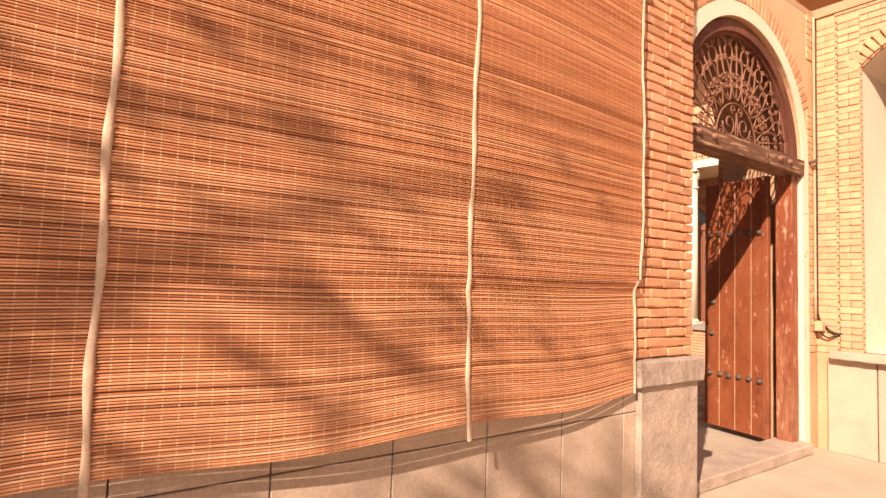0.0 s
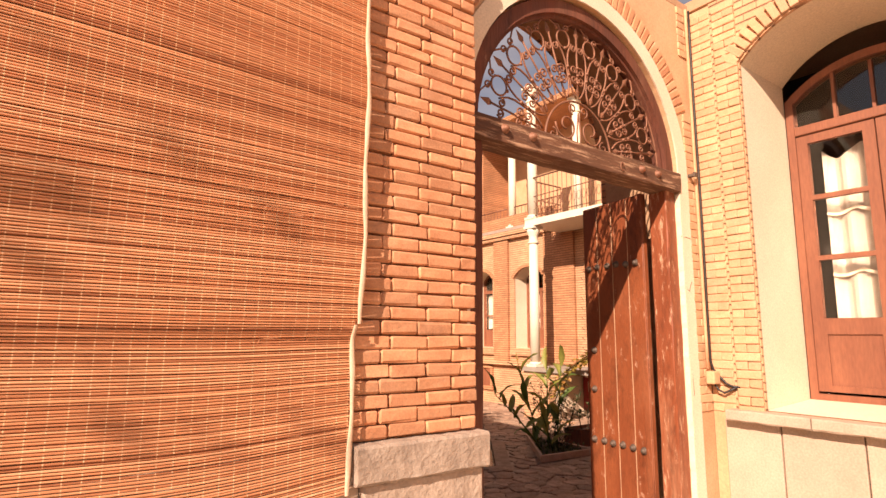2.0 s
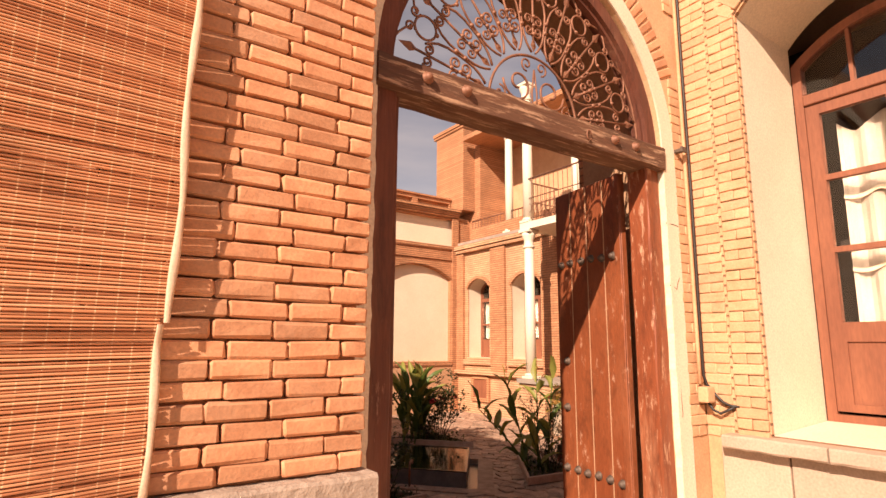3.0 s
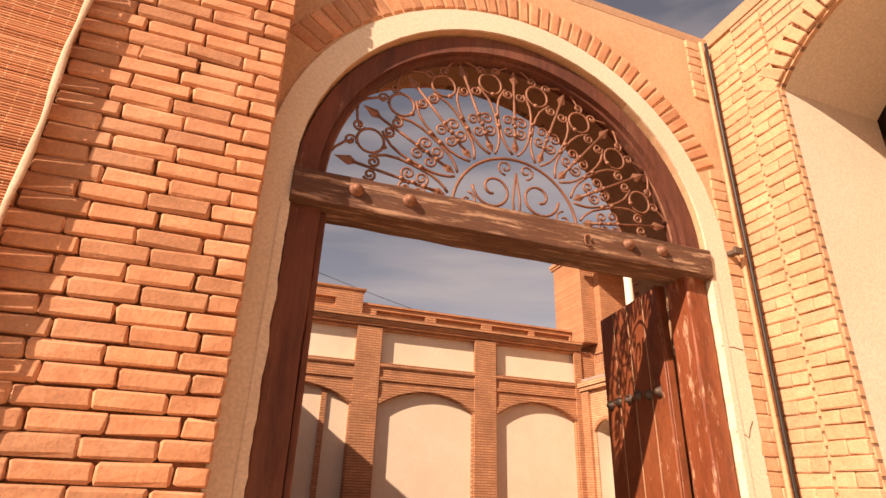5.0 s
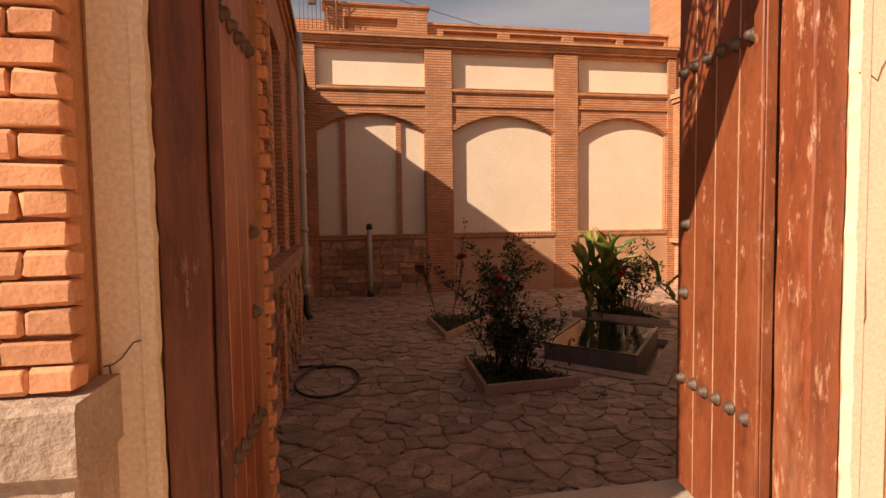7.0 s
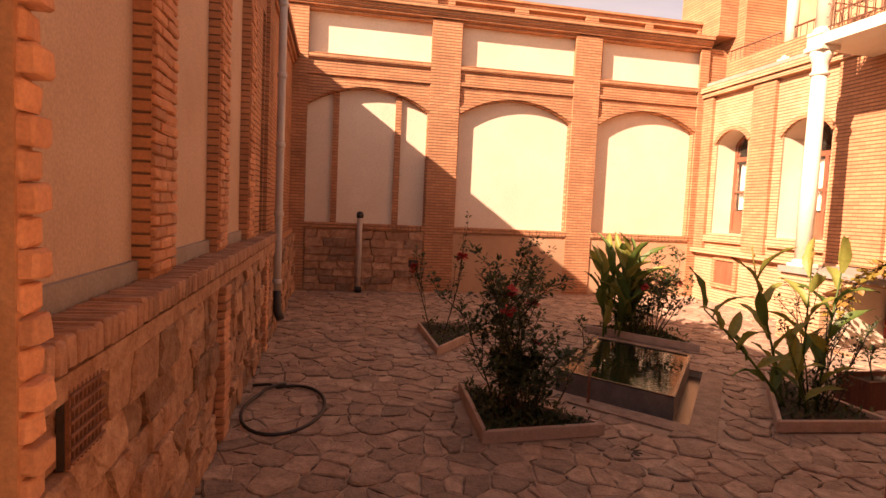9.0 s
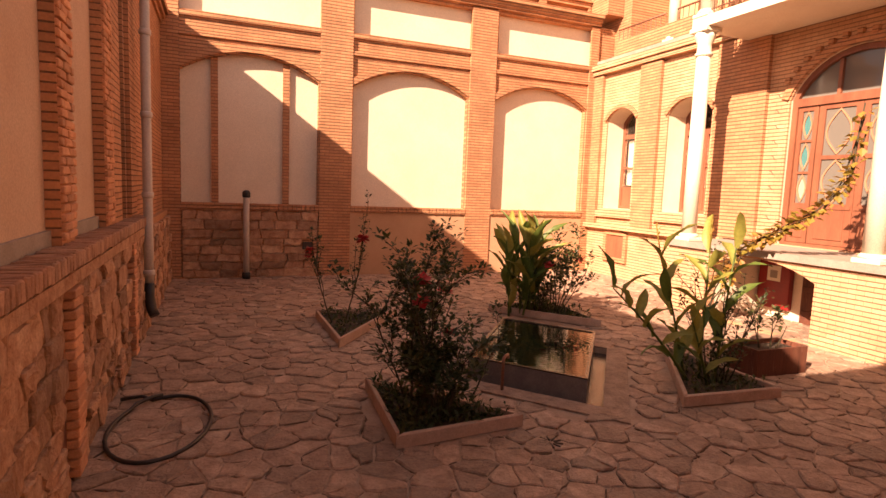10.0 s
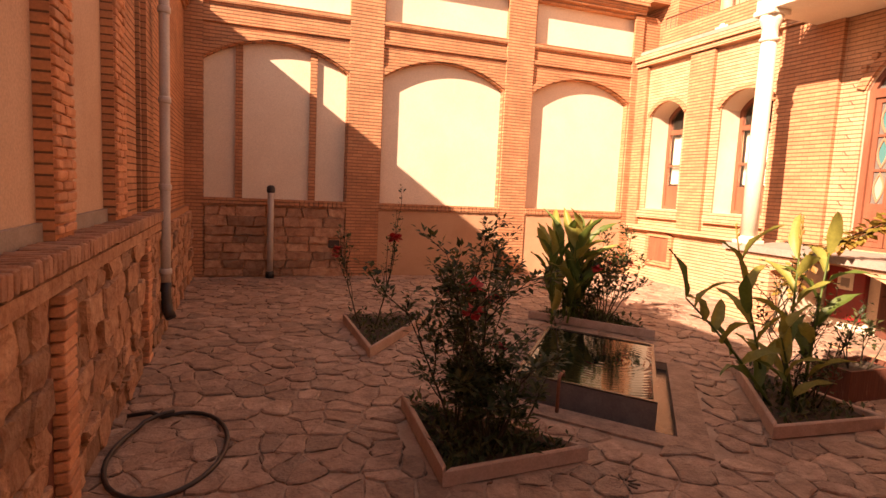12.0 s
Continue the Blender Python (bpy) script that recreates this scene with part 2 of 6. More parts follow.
def tube(bm, pts, r, n=6, closed=False, taper=None):
    """A round bar along the points."""
    pts = [Vector(p) for p in pts]
    rings, up = [], None
    for i, p in enumerate(pts):
        a = pts[i - 1] if (i or closed) else p
        b = pts[(i + 1) % len(pts)] if (i + 1 < len(pts) or closed) else p
        d = (b - a).normalized()
        if up is None:
            up = d.orthogonal().normalized()
        up = (up - d * up.dot(d))
        up = up.normalized() if up.length > 1e-6 else d.orthogonal().normalized()
        side = d.cross(up)
        k = r * (taper(i / max(1, len(pts) - 1)) if taper else 1)
        rings.append([bm.verts.new(p + up * math.cos(2 * math.pi * j / n) * k + side * math.sin(2 * math.pi * j / n) * k) for j in range(n)])
    pairs = list(zip(rings, rings[1:])) + ([(rings[-1], rings[0])] if closed else [])
    for A, B in pairs:
        for j in range(n):
            f = bm.faces.new((A[j], A[(j + 1) % n], B[(j + 1) % n], B[j]))
            f.smooth = True
    if not closed:
        bm.faces.new(rings[0][::-1])
        bm.faces.new(rings[-1])


def lathe(bm, prof, cx, cy, n=20):
    rings = [[bm.verts.new((cx + r * math.cos(2 * math.pi * j / n), cy + r * math.sin(2 * math.pi * j / n), z)) for j in range(n)] for r, z in prof]
    for A, B in zip(rings, rings[1:]):
        for j in range(n):
            bm.faces.new((A[j], A[(j + 1) % n], B[(j + 1) % n], B[j])).smooth = True
    bm.faces.new(rings[0][::-1])
    bm.faces.new(rings[-1])


def rect(u0, v0, u1, v1):
    return [(u0, v0), (u1, v0), (u1, v1), (u0, v1)]


def arched(u0, u1, v0, vs, rise, n=14):
    """An outline with upright sides and a segmental or round head."""
    w, c = (u1 - u0) / 2, (u0 + u1) / 2
    R = (w * w + rise * rise) / (2 * rise)
    a = math.asin(min(1.0, w / R)) if rise <= w else math.pi - math.asin(w / R)
    arc = [(c + R * math.sin(a - 2 * a * i / n), vs + rise - R + R * math.cos(a - 2 * a * i / n)) for i in range(n + 1)]
    return [(u0, v0), (u1, v0)] + arc


def ring_outline(u0, u1, vs, rise, t, n=14):
    """The band of an arch of thickness t."""
    inner = arched(u0, u1, 0, vs, rise, n)[2:]
    w, c = (u1 - u0) / 2, (u0 + u1) / 2
    R = (w * w + rise * rise) / (2 * rise)
    cz = vs + rise - R
    outer = [(c + (p[0] - c) * (R + t) / R, cz + (p[1] - cz) * (R + t) / R) for p in inner]
    return inner + outer[::-1]


def panel(bm, loops, f, depth):
    """A slab with holes: the first loop is its outline, the rest are openings; f lays (u, v) into the world."""
    edges = []
    for lp in loops:
        vs = [bm.verts.new(f(u, v)) for u, v in lp]
        edges += [bm.edges.new((vs[i], vs[(i + 1) % len(vs)])) for i in range(len(vs))]
    fs = [g for g in bmesh.ops.triangle_fill(bm, edges=edges, use_beauty=True)["geom"] if isinstance(g, bmesh.types.BMFace)]
    ex = bmesh.ops.extrude_face_region(bm, geom=fs)["geom"]
    bmesh.ops.translate(bm, verts=[g for g in ex if isinstance(g, bmesh.types.BMVert)], vec=depth)


def on_y(y):
    return lambda u, v: (u, y, v)


def on_x(x):
    return lambda u, v: (x, u, v)


def slab(loops, f, depth):
    bm = bmesh.new()
    panel(bm, loops, f, depth)
    return bm


FLOOR = -0.06

# ---- ground ----
structure("ground", boxes((-250, -250, -1.2, 250, 250, -0.7)), M_STREET, "dusty ground sheet reaching the horizon", "ground")
structure("pavement", boxes((-14, -9, -0.69, 6.6, 2.5, 0.0)), M_STREET, "pale worn paving before the gate", "pavement")
POOL = [(6.95, 6.05), (7.88, 7.19), (7.26, 7.92), (6.33, 6.78)]


def grown(quad, offs):
    """A convex outline (anticlockwise) with each side moved out by its own offset."""
    lines = []
    for i, d in enumerate(offs):
        p, q = Vector(quad[i]), Vector(quad[(i + 1) % len(quad)])
        t = (q - p).normalized()
        lines.append((p + Vector((t.y, -t.x)) * d, t))
    out = []
    for i in range(len(quad)):
        (p, t), (q, s) = lines[i - 1], lines[i]
        k = (q - p).cross(s) / t.cross(s)
        out.append(tuple(p + t * k))
    return out


PIT = grown(POOL, (0.12, 0.0, 0.0, 0.12))
APRON = grown(POOL, (0.3, 0.06, 0.06, 0.3))
SPACE = COURT
structure("floor_court", slab([rect(3.4, 3.4, 12.6, 12.2), grown(PIT, (0.001,) * 4)], lambda u, v: (u, v, -0.13), (0, 0, FLOOR - 0.012 + 0.13)), M_GROUT, "sandy grout bed under the courtyard paving", "floor")

SPACE = LANE
# ---- street front ----
structure("wall_street", boxes((-9, 2.3, -0.1, 3.76, 2.9, 4.4)), M_MORTAR, "orange mortar wall behind bricks and reed blind", "wall")
GATE_L, GATE_R, SPRING = 3.9, 6.1, 2.85
gate_hole = arched(GATE_L, GATE_R, -0.06, SPRING, (GATE_R - GATE_L) / 2 - 0.001, 28)
structure("wall_gate", slab([rect(3.761, -0.12, 6.44, 4.4), gate_hole], on_y(2.47), (0, 0.19, 0)), M_PLASTER_ORANGE, "ochre plastered wall with the arched gateway", "wall")
band = slab([arched(3.772, 6.235, 0.001, SPRING, 1.231, 28), arched(GATE_L, GATE_R, 0.02, SPRING, (GATE_R - GATE_L) / 2 - 0.001, 28)], on_y(2.458), (0, 0.011, 0))
structure("trim_gate", band, M_PLASTER, "pale cracked plaster band round the gate arch", "trim")
vault = arched(3.8, 6.44, -0.06, 3.07, 1.3, 24)
structure("wall_passage", slab([rect(3.1, -0.12, 6.9, 4.6), vault], on_y(2.662), (0, 0.78, 0)), M_PLASTER_CLAY, "clay plastered gate passage with a round vault", "wall")
structure("wall_court_south", slab([rect(3.1, -0.69, 14.3, 4.6), vault], on_y(3.445), (0, 0.045, 0)), M_BRX, "brick courtyard side of the gate house", "wall")

structure("floor_passage", boxes((3.4, 2.501, -0.69, 6.9, 3.6, 0.0), (3.9, 3.601, -0.69, 6.6, 3.88, -0.167), (3.9, 3.881, -0.69, 6.6, 4.16, -0.333), bev=0.012), M_STREET, "worn pale landing with steps down to the court", "floor")
# the wing at right angles to the gate
niche = arched(0.755, 2.06, 0.99, 3.75, 0.3, 16)
structure("wall_wing", slab([rect(-6.5, -0.12, 2.465, 4.4), niche], on_x(6.45), (0.75, 0, 0)), M_PLASTER, "white plastered window reveal in the wing wall", "wall")
structure("wall_wing_face", slab([rect(-6.5, -0.11, 2.28, 4.39), arched(0.756, 2.059, 0.991, 3.749, 0.3, 16)], on_x(6.42), (0.029, 0, 0)), M_BRPALE, "yellow brick face of the wing wall", "wall")
structure("wall_wing_corner", boxes((6.425, 2.281, -0.1, 6.449, 2.464, 4.38)), M_PLASTER_ORANGE, "mortar corner strip behind the yellow bricks", "wall")
structure("wall_wing_room", boxes((8.6, -6.5, -0.12, 8.8, 3.3, 4.4), (7.2, -6.5, -0.12, 8.6, -6.3, 4.4), (7.2, 3.1, -0.12, 8.6, 3.3, 4.4)), M_DARK, "room walls behind the wing window, their dimness put into a near-black colour", "wall")
structure("ceiling_wing", boxes((6.42, -6.5, 4.405, 8.8, 3.3, 4.5)), M_PLASTER_CLAY, "flat clay roof over the wing", "ceiling")
structure("wall_street_far", boxes((-14.2, -9.2, -0.12, 6.42, -9.0, 2.4), (-14.2, -9.0, -0.12, -14.0, 2.9, 2.4), (-14.0, 2.3, -0.12, -9.01, 2.9, 4.4)), M_PLASTER_ORANGE, "plain ochre wall closing the lane", "wall")
structure("roof_gate", boxes((-9, 2.901, 3.55, 3.09, 3.36, 3.8), (3.1, 2.47, 4.405, 6.44, 2.85, 4.47)), M_PLASTER_CLAY, "clay roof edge over the gate house", "roof")

SPACE = COURT
# ---- left range of the courtyard ----
structure("wall_west_base", boxes((3.2, 3.33, -0.12, 3.77, 11.92, 0.98)), M_MORTAR, "mortar core of the low stone wall", "wall")
PIERS_W = ((4.875, 5.2), (6.2, 6.49), (7.44, 7.75))
holes_w = [rect(3.75, 1.04, 4.875, 3.2), rect(5.2, 1.04, 6.2, 3.2), rect(6.49, 1.04, 7.44, 3.2), rect(8.2, 1.04, 8.4, 3.3)]
structure("wall_west", slab([rect(3.33, 0.981, 11.92, 3.66)] + holes_w, on_x(3.71), (-0.07, 0, 0)), M_BRY, "shaded brick wall with plastered niches", "wall")
structure("wall_west_back", boxes((3.27, 3.33, 0.981, 3.64, 8.18, 3.66), (3.27, 8.18, 0.981, 3.56, 8.42, 3.66), (3.27, 8.42, 0.981, 3.64, 11.92, 3.66)), M_PLASTER_TAN, "tan plaster back of the wall niches", "wall")
structure("wall_west_mass", boxes((-6, 3.33, -0.12, 3.19, 12.2, 3.66)), M_PLASTER_CLAY, "plain mass of the low west range", "wall")
structure("cornice_west", boxes((3.27, 3.33, 3.661, 3.74, 11.92, 3.72), (3.27, 3.33, 3.721, 3.78, 11.92, 3.79), (3.27, 3.33, 3.791, 3.82, 11.92, 3.87)), M_BRY, "stepped brick cornice of the low range", "trim")

# ---- far wall ----
BAYS = ((3.95, 5.95), (6.5, 8.53), (9.06, 11.0))
UP = ((3.95, 5.98), (6.5, 8.58), (9.08, 11.15))
structure("wall_north_plaster", boxes((3.2, 12.04, -0.12, 11.7, 12.6, 4.7)), M_PLASTER, "cream plaster in the blind arches", "wall")
loops = [rect(3.2, -0.12, 11.69, 4.66)] + [arched(a, b, 1.1, 3.06, 0.32, 18) for a, b in BAYS] + [rect(a, 3.92, b, 4.6) for a, b in UP]
north = structure("wall_north", slab(loops, on_y(11.93), (0, 0.109, 0)), M_BRX, "tall brick wall with three blind arches", "wall")
for a, b in BAYS:
    part("arch_ring", slab([ring_outline(a - 0.005, b + 0.005, 3.08, 0.32, 0.1, 18)], on_y(11.895), (0, 0.034, 0)), M_BRX, north, "projecting brick arch ring")
for a, b in ((3.2, 3.95), (5.97, 6.48), (8.55, 9.04), (11.02, 11.2)):
    part("pilaster", boxes((a, 11.885, -0.11, b, 11.929, 4.64)), M_BRX, north)
for a, b in ((3.951, 5.969), (6.481, 8.549), (9.041, 11.019)):
    bm = boxes((a, 11.895, 3.56, b, 11.929, 3.62), (a, 11.89, 3.83, b, 11.929, 3.9))
    part("string_course", bm, M_BRX, north)
structure("trim_north", boxes((3.2, 11.85, 4.661, 11.2, 12.6, 4.71), (3.2, 11.82, 4.711, 11.2, 12.6, 4.78), (3.2, 11.77, 4.781, 11.2, 12.6, 4.85)), M_BRX, "weathered projecting brick cornice", "trim")
structure("parapet_north", slab([rect(3.2, 4.851, 11.2, 5.19)] + [rect(a, 4.93, a + 1.1, 5.1) for a in (6.4, 7.75, 9.1, 10.05)], on_y(12.22), (0, 0.1, 0)), M_BRX, "brick parapet with sunk panels", "wall")
structure("parapet_north_back", boxes((3.2, 12.321, 4.851, 11.2, 12.5, 5.18)), M_BRX, "brick parapet back", "wall")
structure("parapet_block", slab([rect(4.16, 4.851, 6.07, 5.46), rect(4.5, 5.0, 5.5, 5.25)], on_y(12.12), (0, 0.099, 0)), M_BRX, "raised brick parapet block with a sunk panel", "wall")
structure("parapet_caps", boxes((6.071, 12.18, 5.191, 11.2, 12.52, 5.23), (4.1, 12.08, 5.461, 6.12, 12.55, 5.5), (4.17, 12.221, 5.19, 6.06, 12.5, 5.46)), M_BRX, "weathered brick parapet coping", "trim")

# ---- right range ----
XR = 11.2
WIN_R = (((10.72, 11.5), 1.2, 2.82, 0.22), ((9.1, 9.98), 1.2, 2.78, 0.24))
DOOR_R = (6.3, 7.9, 0.89, 2.75, 0.55)
holes_r = [arched(a, b, z0, zs, r, 14) for (a, b), z0, zs, r in WIN_R] + [arched(*DOOR_R, 16)]
structure("wall_east", slab([rect(3.34, -0.12, 11.92, 3.88)] + holes_r, on_x(XR + 0.03), (0.42, 0, 0)), M_PLASTER, "white plastered window reveals of the east range", "wall")
e = 0.001
holes_r2 = [arched(a + e, b - e, z0 + e, zs, r, 14) for (a, b), z0, zs, r in WIN_R] + [arched(DOOR_R[0] + e, DOOR_R[1] - e, 0.891, 2.75, 0.55, 16)]
east = structure("wall_east_face", slab([rect(3.56, -0.11, 11.92, 3.87)] + holes_r2, on_x(XR), (0.029, 0, 0)), M_BRPALE, "sunlit yellow brick front of the east range", "wall")
for a, b in ((11.62, 11.884), (10.14, 10.62), (8.2, 9.02)):
    part("pilaster", boxes((XR - 0.06, a, 0.9, XR - 0.001, b, 3.7)), M_BRY, east)
for (a, b), z0, zs, r in WIN_R:
    part("arch_ring", slab([ring_outline(a - 0.01, b + 0.01, zs, r, 0.07, 14)], on_x(XR - 0.03), (0.029, 0, 0)), M_BRY, east)
    part("window_apron", boxes((XR - 0.07, a - 0.1, 1.04, XR - 0.001, b + 0.1, 1.16)), M_BRPALE, east)
part("string_course", boxes((XR - 0.1, 8.2, 3.72, XR - 0.001, 11.884, 3.8), (XR - 0.14, 8.2, 3.801, XR - 0.001, 11.884, 3.9)), M_BRPALE, east)
part("plinth_course", boxes((XR - 0.12, 8.68, 0.82, XR - 0.001, 11.884, 0.9)), M_BRPALE, east)
structure("wall_east_room", boxes((12.9, 3.56, -0.12, 13.1, 11.92, 3.88), (11.66, 3.56, -0.12, 12.9, 3.7, 3.88), (11.66, 11.78, -0.12, 12.9, 11.92, 3.88)), M_DARK, "room walls behind the east windows, their dimness put into a near-black colour", "wall")
structure("floor_upper", boxes((XR - 0.02, 3.56, 3.901, 14.0, 12.6, 4.0)), M_CONC, "upper floor slab of the east range", "floor")
structure("wall_east_upper", boxes((12.5, 3.56, 4.001, 12.8, 12.59, 6.6)), M_PLASTER_ORANGE, "ochre back wall of the upper loggia", "wall")
structure("wall_tower", boxes((11.22, 11.72, 4.86, 11.58, 12.9, 7.05)), M_BRX, "tall brick corner pier above the cornice", "wall")
structure("wall_tower_side", boxes((11.585, 11.5, 4.001, 12.49, 12.58, 6.6)), M_BRY, "brick flank of the corner pier", "wall")
structure("roof_east", boxes((11.1, 3.56, 6.601, 14.0, 11.6, 6.72), (11.19, 11.69, 7.055, 14.0, 13.0, 7.12), (11.16, 11.66, 7.121, 14.0, 13.0, 7.2), (11.59, 11.7, 6.601, 14.0, 13.0, 7.054)), M_BRX, "projecting roof edge over the upper loggia", "roof")
structure("balcony_floor", boxes((10.14, 4.2, 3.64, XR - 0.03, 8.55, 3.77)), M_WHITE, "white plastered balcony slab on columns", "balcony")
# porch platform with the cellar opening
porch = slab([rect(4.2, -0.12, 8.66, 0.8), arched(6.64, 8.02, FLOOR, 0.6, 0.18, 12)], on_x(10.16), (0.18, 0, 0))
structure("wall_porch", porch, M_BRPALE, "brick porch front with a low cellar arch", "wall")
structure("floor_porch", boxes((10.12, 4.2, 0.801, XR - 0.001, 8.68, 0.88)), M_CONC, "worn stone porch floor", "floor")
structure("wall_porch_inside", boxes((10.341, 8.03, -0.12, XR - 0.001, 8.66, 0.8), (10.341, 4.2, -0.12, XR - 0.001, 6.3, 0.8)), M_PLASTER, "white plastered side walls of the cellar entry", "wall")

SPACE = LANE
# ---- the gate: frame, iron grille, two leaves ----
rng = random.Random(7)
GX, GY = (GATE_L + GATE_R) / 2, 2.56


def worn_box(x0, y0, z0, x1, y1, z1, axis, bev=0.008, cuts=14, amp=0.004):
    """A timber with uneven, knocked edges along one axis."""
    bm = bmesh.new()
    lo, hi = Vector((x0, y0, z0)), Vector((x1, y1, z1))
    a, b = [k for k in range(3) if k != axis]
    rings = []
    for i in range(cuts + 1):
        t = i / cuts
        ring = []
        for pa, pb in ((0, 0), (1, 0), (1, 1), (0, 1)):
            for da, db in (((bev, 0), (0, bev)) if (pa, pb) in ((0, 0), (1, 1)) else ((0, bev), (bev, 0))):
                p = Vector()
                p[axis] = lo[axis] + (hi[axis] - lo[axis]) * t
                p[a] = (lo[a] + da if pa == 0 else hi[a] - da) + rng.uniform(-amp, amp)
                p[b] = (lo[b] + db if pb == 0 else hi[b] - db) + rng.uniform(-amp, amp)
                ring.append(bm.verts.new(p))
        rings.append(ring)
    order = sorted(range(8), key=lambda k: math.atan2((rings[0][k].co[b] - (lo[b] + hi[b]) / 2) / (hi[b] - lo[b]), (rings[0][k].co[a] - (lo[a] + hi[a]) / 2) / (hi[a] - lo[a])))
    rings = [[r[k] for k in order] for r in rings]
    for A, B in zip(rings, rings[1:]):
        for j in range(8):
            bm.faces.new((A[j], A[(j + 1) % 8], B[(j + 1) % 8], B[j]))
    bm.faces.new(rings[0][::-1])
    bm.faces.new(rings[-1])
    return bm


def dome(bm, c, n, r, h):
    """A round-headed boss at c whose head looks along n."""
    n = Vector(n).normalized()
    u = n.orthogonal().normalized()
    w = n.cross(u)
    prof = ((1.0, 0.0), (1.0, 0.18), (0.75, 0.3), (0.7, 0.62), (0.45, 0.9), (0.12, 1.0))
    rings = [[bm.verts.new(Vector(c) + n * (h * z) + (u * math.cos(j * math.pi / 5) + w * math.sin(j * math.pi / 5)) * r * k) for j in range(10)] for k, z in prof]
    for A, B in zip(rings, rings[1:]):
        for j in range(10):
            bm.faces.new((A[j], A[(j + 1) % 10], B[(j + 1) % 10], B[j])).smooth = True
    bm.faces.new(rings[-1])
    bm.faces.new(rings[0][::-1])


trim = bpy.data.objects["trim_gate"]
M_CRACK = surface("crack_shadow", (0.2, 0.12, 0.08), (0.14, 0.08, 0.05), (0.1, 0.06, 0.04), 20, 80, 0.95)
for pts in ([(6.087, 1.915), (6.11, 1.9), (6.13, 1.908), (6.16, 1.89), (6.175, 1.93), (6.2, 1.97)], [(6.087, 2.33), (6.1, 2.325), (6.16, 2.33), (6.225, 2.322)], [(3.775, 1.08), (3.8, 1.085), (3.82, 1.1), (3.85, 1.14), (3.898, 1.15)], [(3.79, 1.08), (3.8, 1.0), (3.785, 0.93)], [(6.1, 0.98), (6.14, 1.1), (6.13, 1.3)]):
    bm = bmesh.new()
    tube(bm, [(x, 2.4572, z) for x, z in pts], 0.0022, 4)
    part("crack", bm, M_CRACK, trim, "thin dark crack in the plaster")
gate = thing("gateway", "weathered brown timber gate frame with an arched head", "gate frame", at=(GX, 2.58, 0.0))
part("post", worn_box(GATE_L + 0.006, 2.5, 0.0, GATE_L + 0.135, 2.655, 2.7, 2), M_WOOD_OLD, gate)
part("post", worn_box(GATE_R - 0.14, 2.5, 0.0, GATE_R - 0.006, 2.655, 2.7, 2), M_WOOD_DOOR, gate, "red-brown post with flaking paint")
part("post_moulding", worn_box(GATE_L + 0.136, 2.53, 0.1, GATE_L + 0.165, 2.6, 2.69, 2, 0.006, 14, 0.002), M_WOOD_OLD, gate)
for s, x in ((1, GATE_L), (-1, GATE_R)):
    zs = np.linspace(0.11, 2.68, 70)
    edge = [(x + s * (0.006 + 0.009 * noise.noise((z * 9, s, 0)) + 0.006 * noise.noise((z * 31, s, 2))), z) for z in zs]
    part("plaster_lip", slab([[(x - s * 0.03, 0.11)] + edge + [(x - s * 0.03, 2.68)]], on_y(2.4545), (0, 0.045, 0)), M_PLASTER, trim, "ragged plaster edge against the post")
lintel = part("lintel", worn_box(GATE_L + 0.002, 2.44, 2.695, GATE_R - 0.002, 2.645, 2.85, 0), M_WOOD_BEAM, gate, "cracked grey-brown lintel beam")
for x in (4.168, 4.405, 5.565, 5.77):
    bm = bmesh.new()
    dome(bm, (x, 2.442, 2.785), (0, -1, 0), 0.032, 0.035)
    part("boss", bm, M_IRON, lintel, "rust-brown round iron boss")
bm = bmesh.new()
tube(bm, [(5.32 + 0.02 * math.cos(a), 2.432, 2.76 + 0.03 * math.sin(a)) for a in np.linspace(0, 5.6, 12)], 0.005)
part("ring", bm, M_IRON, lintel, "small rusty iron ring")
part("arch_frame", slab([ring_outline(GATE_L + 0.1, GATE_R - 0.1, SPRING, 0.984, 0.094, 30)], on_y(2.5), (0, 0.12, 0)), M_WOOD_OLD, gate, "curved dark timber head")
part("arch_bead", slab([ring_outline(GATE_L + 0.125, GATE_R - 0.125, SPRING, 0.959, 0.024, 30)], on_y(2.53), (0, 0.05, 0)), M_WOOD_OLD, gate)
part("threshold", worn_box(GATE_L + 0.005, 2.38, 0.0, GATE_R - 0.005, 2.7, 0.1, 0, 0.012), M_STONE, gate, "pale worn stone threshold")
settle_parts(gate)

grille = thing("fanlight_grille", "rusty wrought iron fan grille with scrolls and spear tips", "grille", at=(GX, GY, SPRING + 0.005))


def P(x, z, y=GY):
    return (GX + x, y, SPRING + 0.012 + z)


def polar(r, deg):
    return r * math.cos(radians(deg)), r * math.sin(radians(deg))


def spiral(cx, cz, r, start, turns, n=16):
    """Points from the outside of a scroll to its eye."""
    out = []
    for i in range(n + 1):
        t = i / n
        a = start + turns * 2 * math.pi * t
        k = r * (1 - 0.78 * t)
        out.append(P(cx + k * math.cos(a), cz + k * math.sin(a)))
    return out


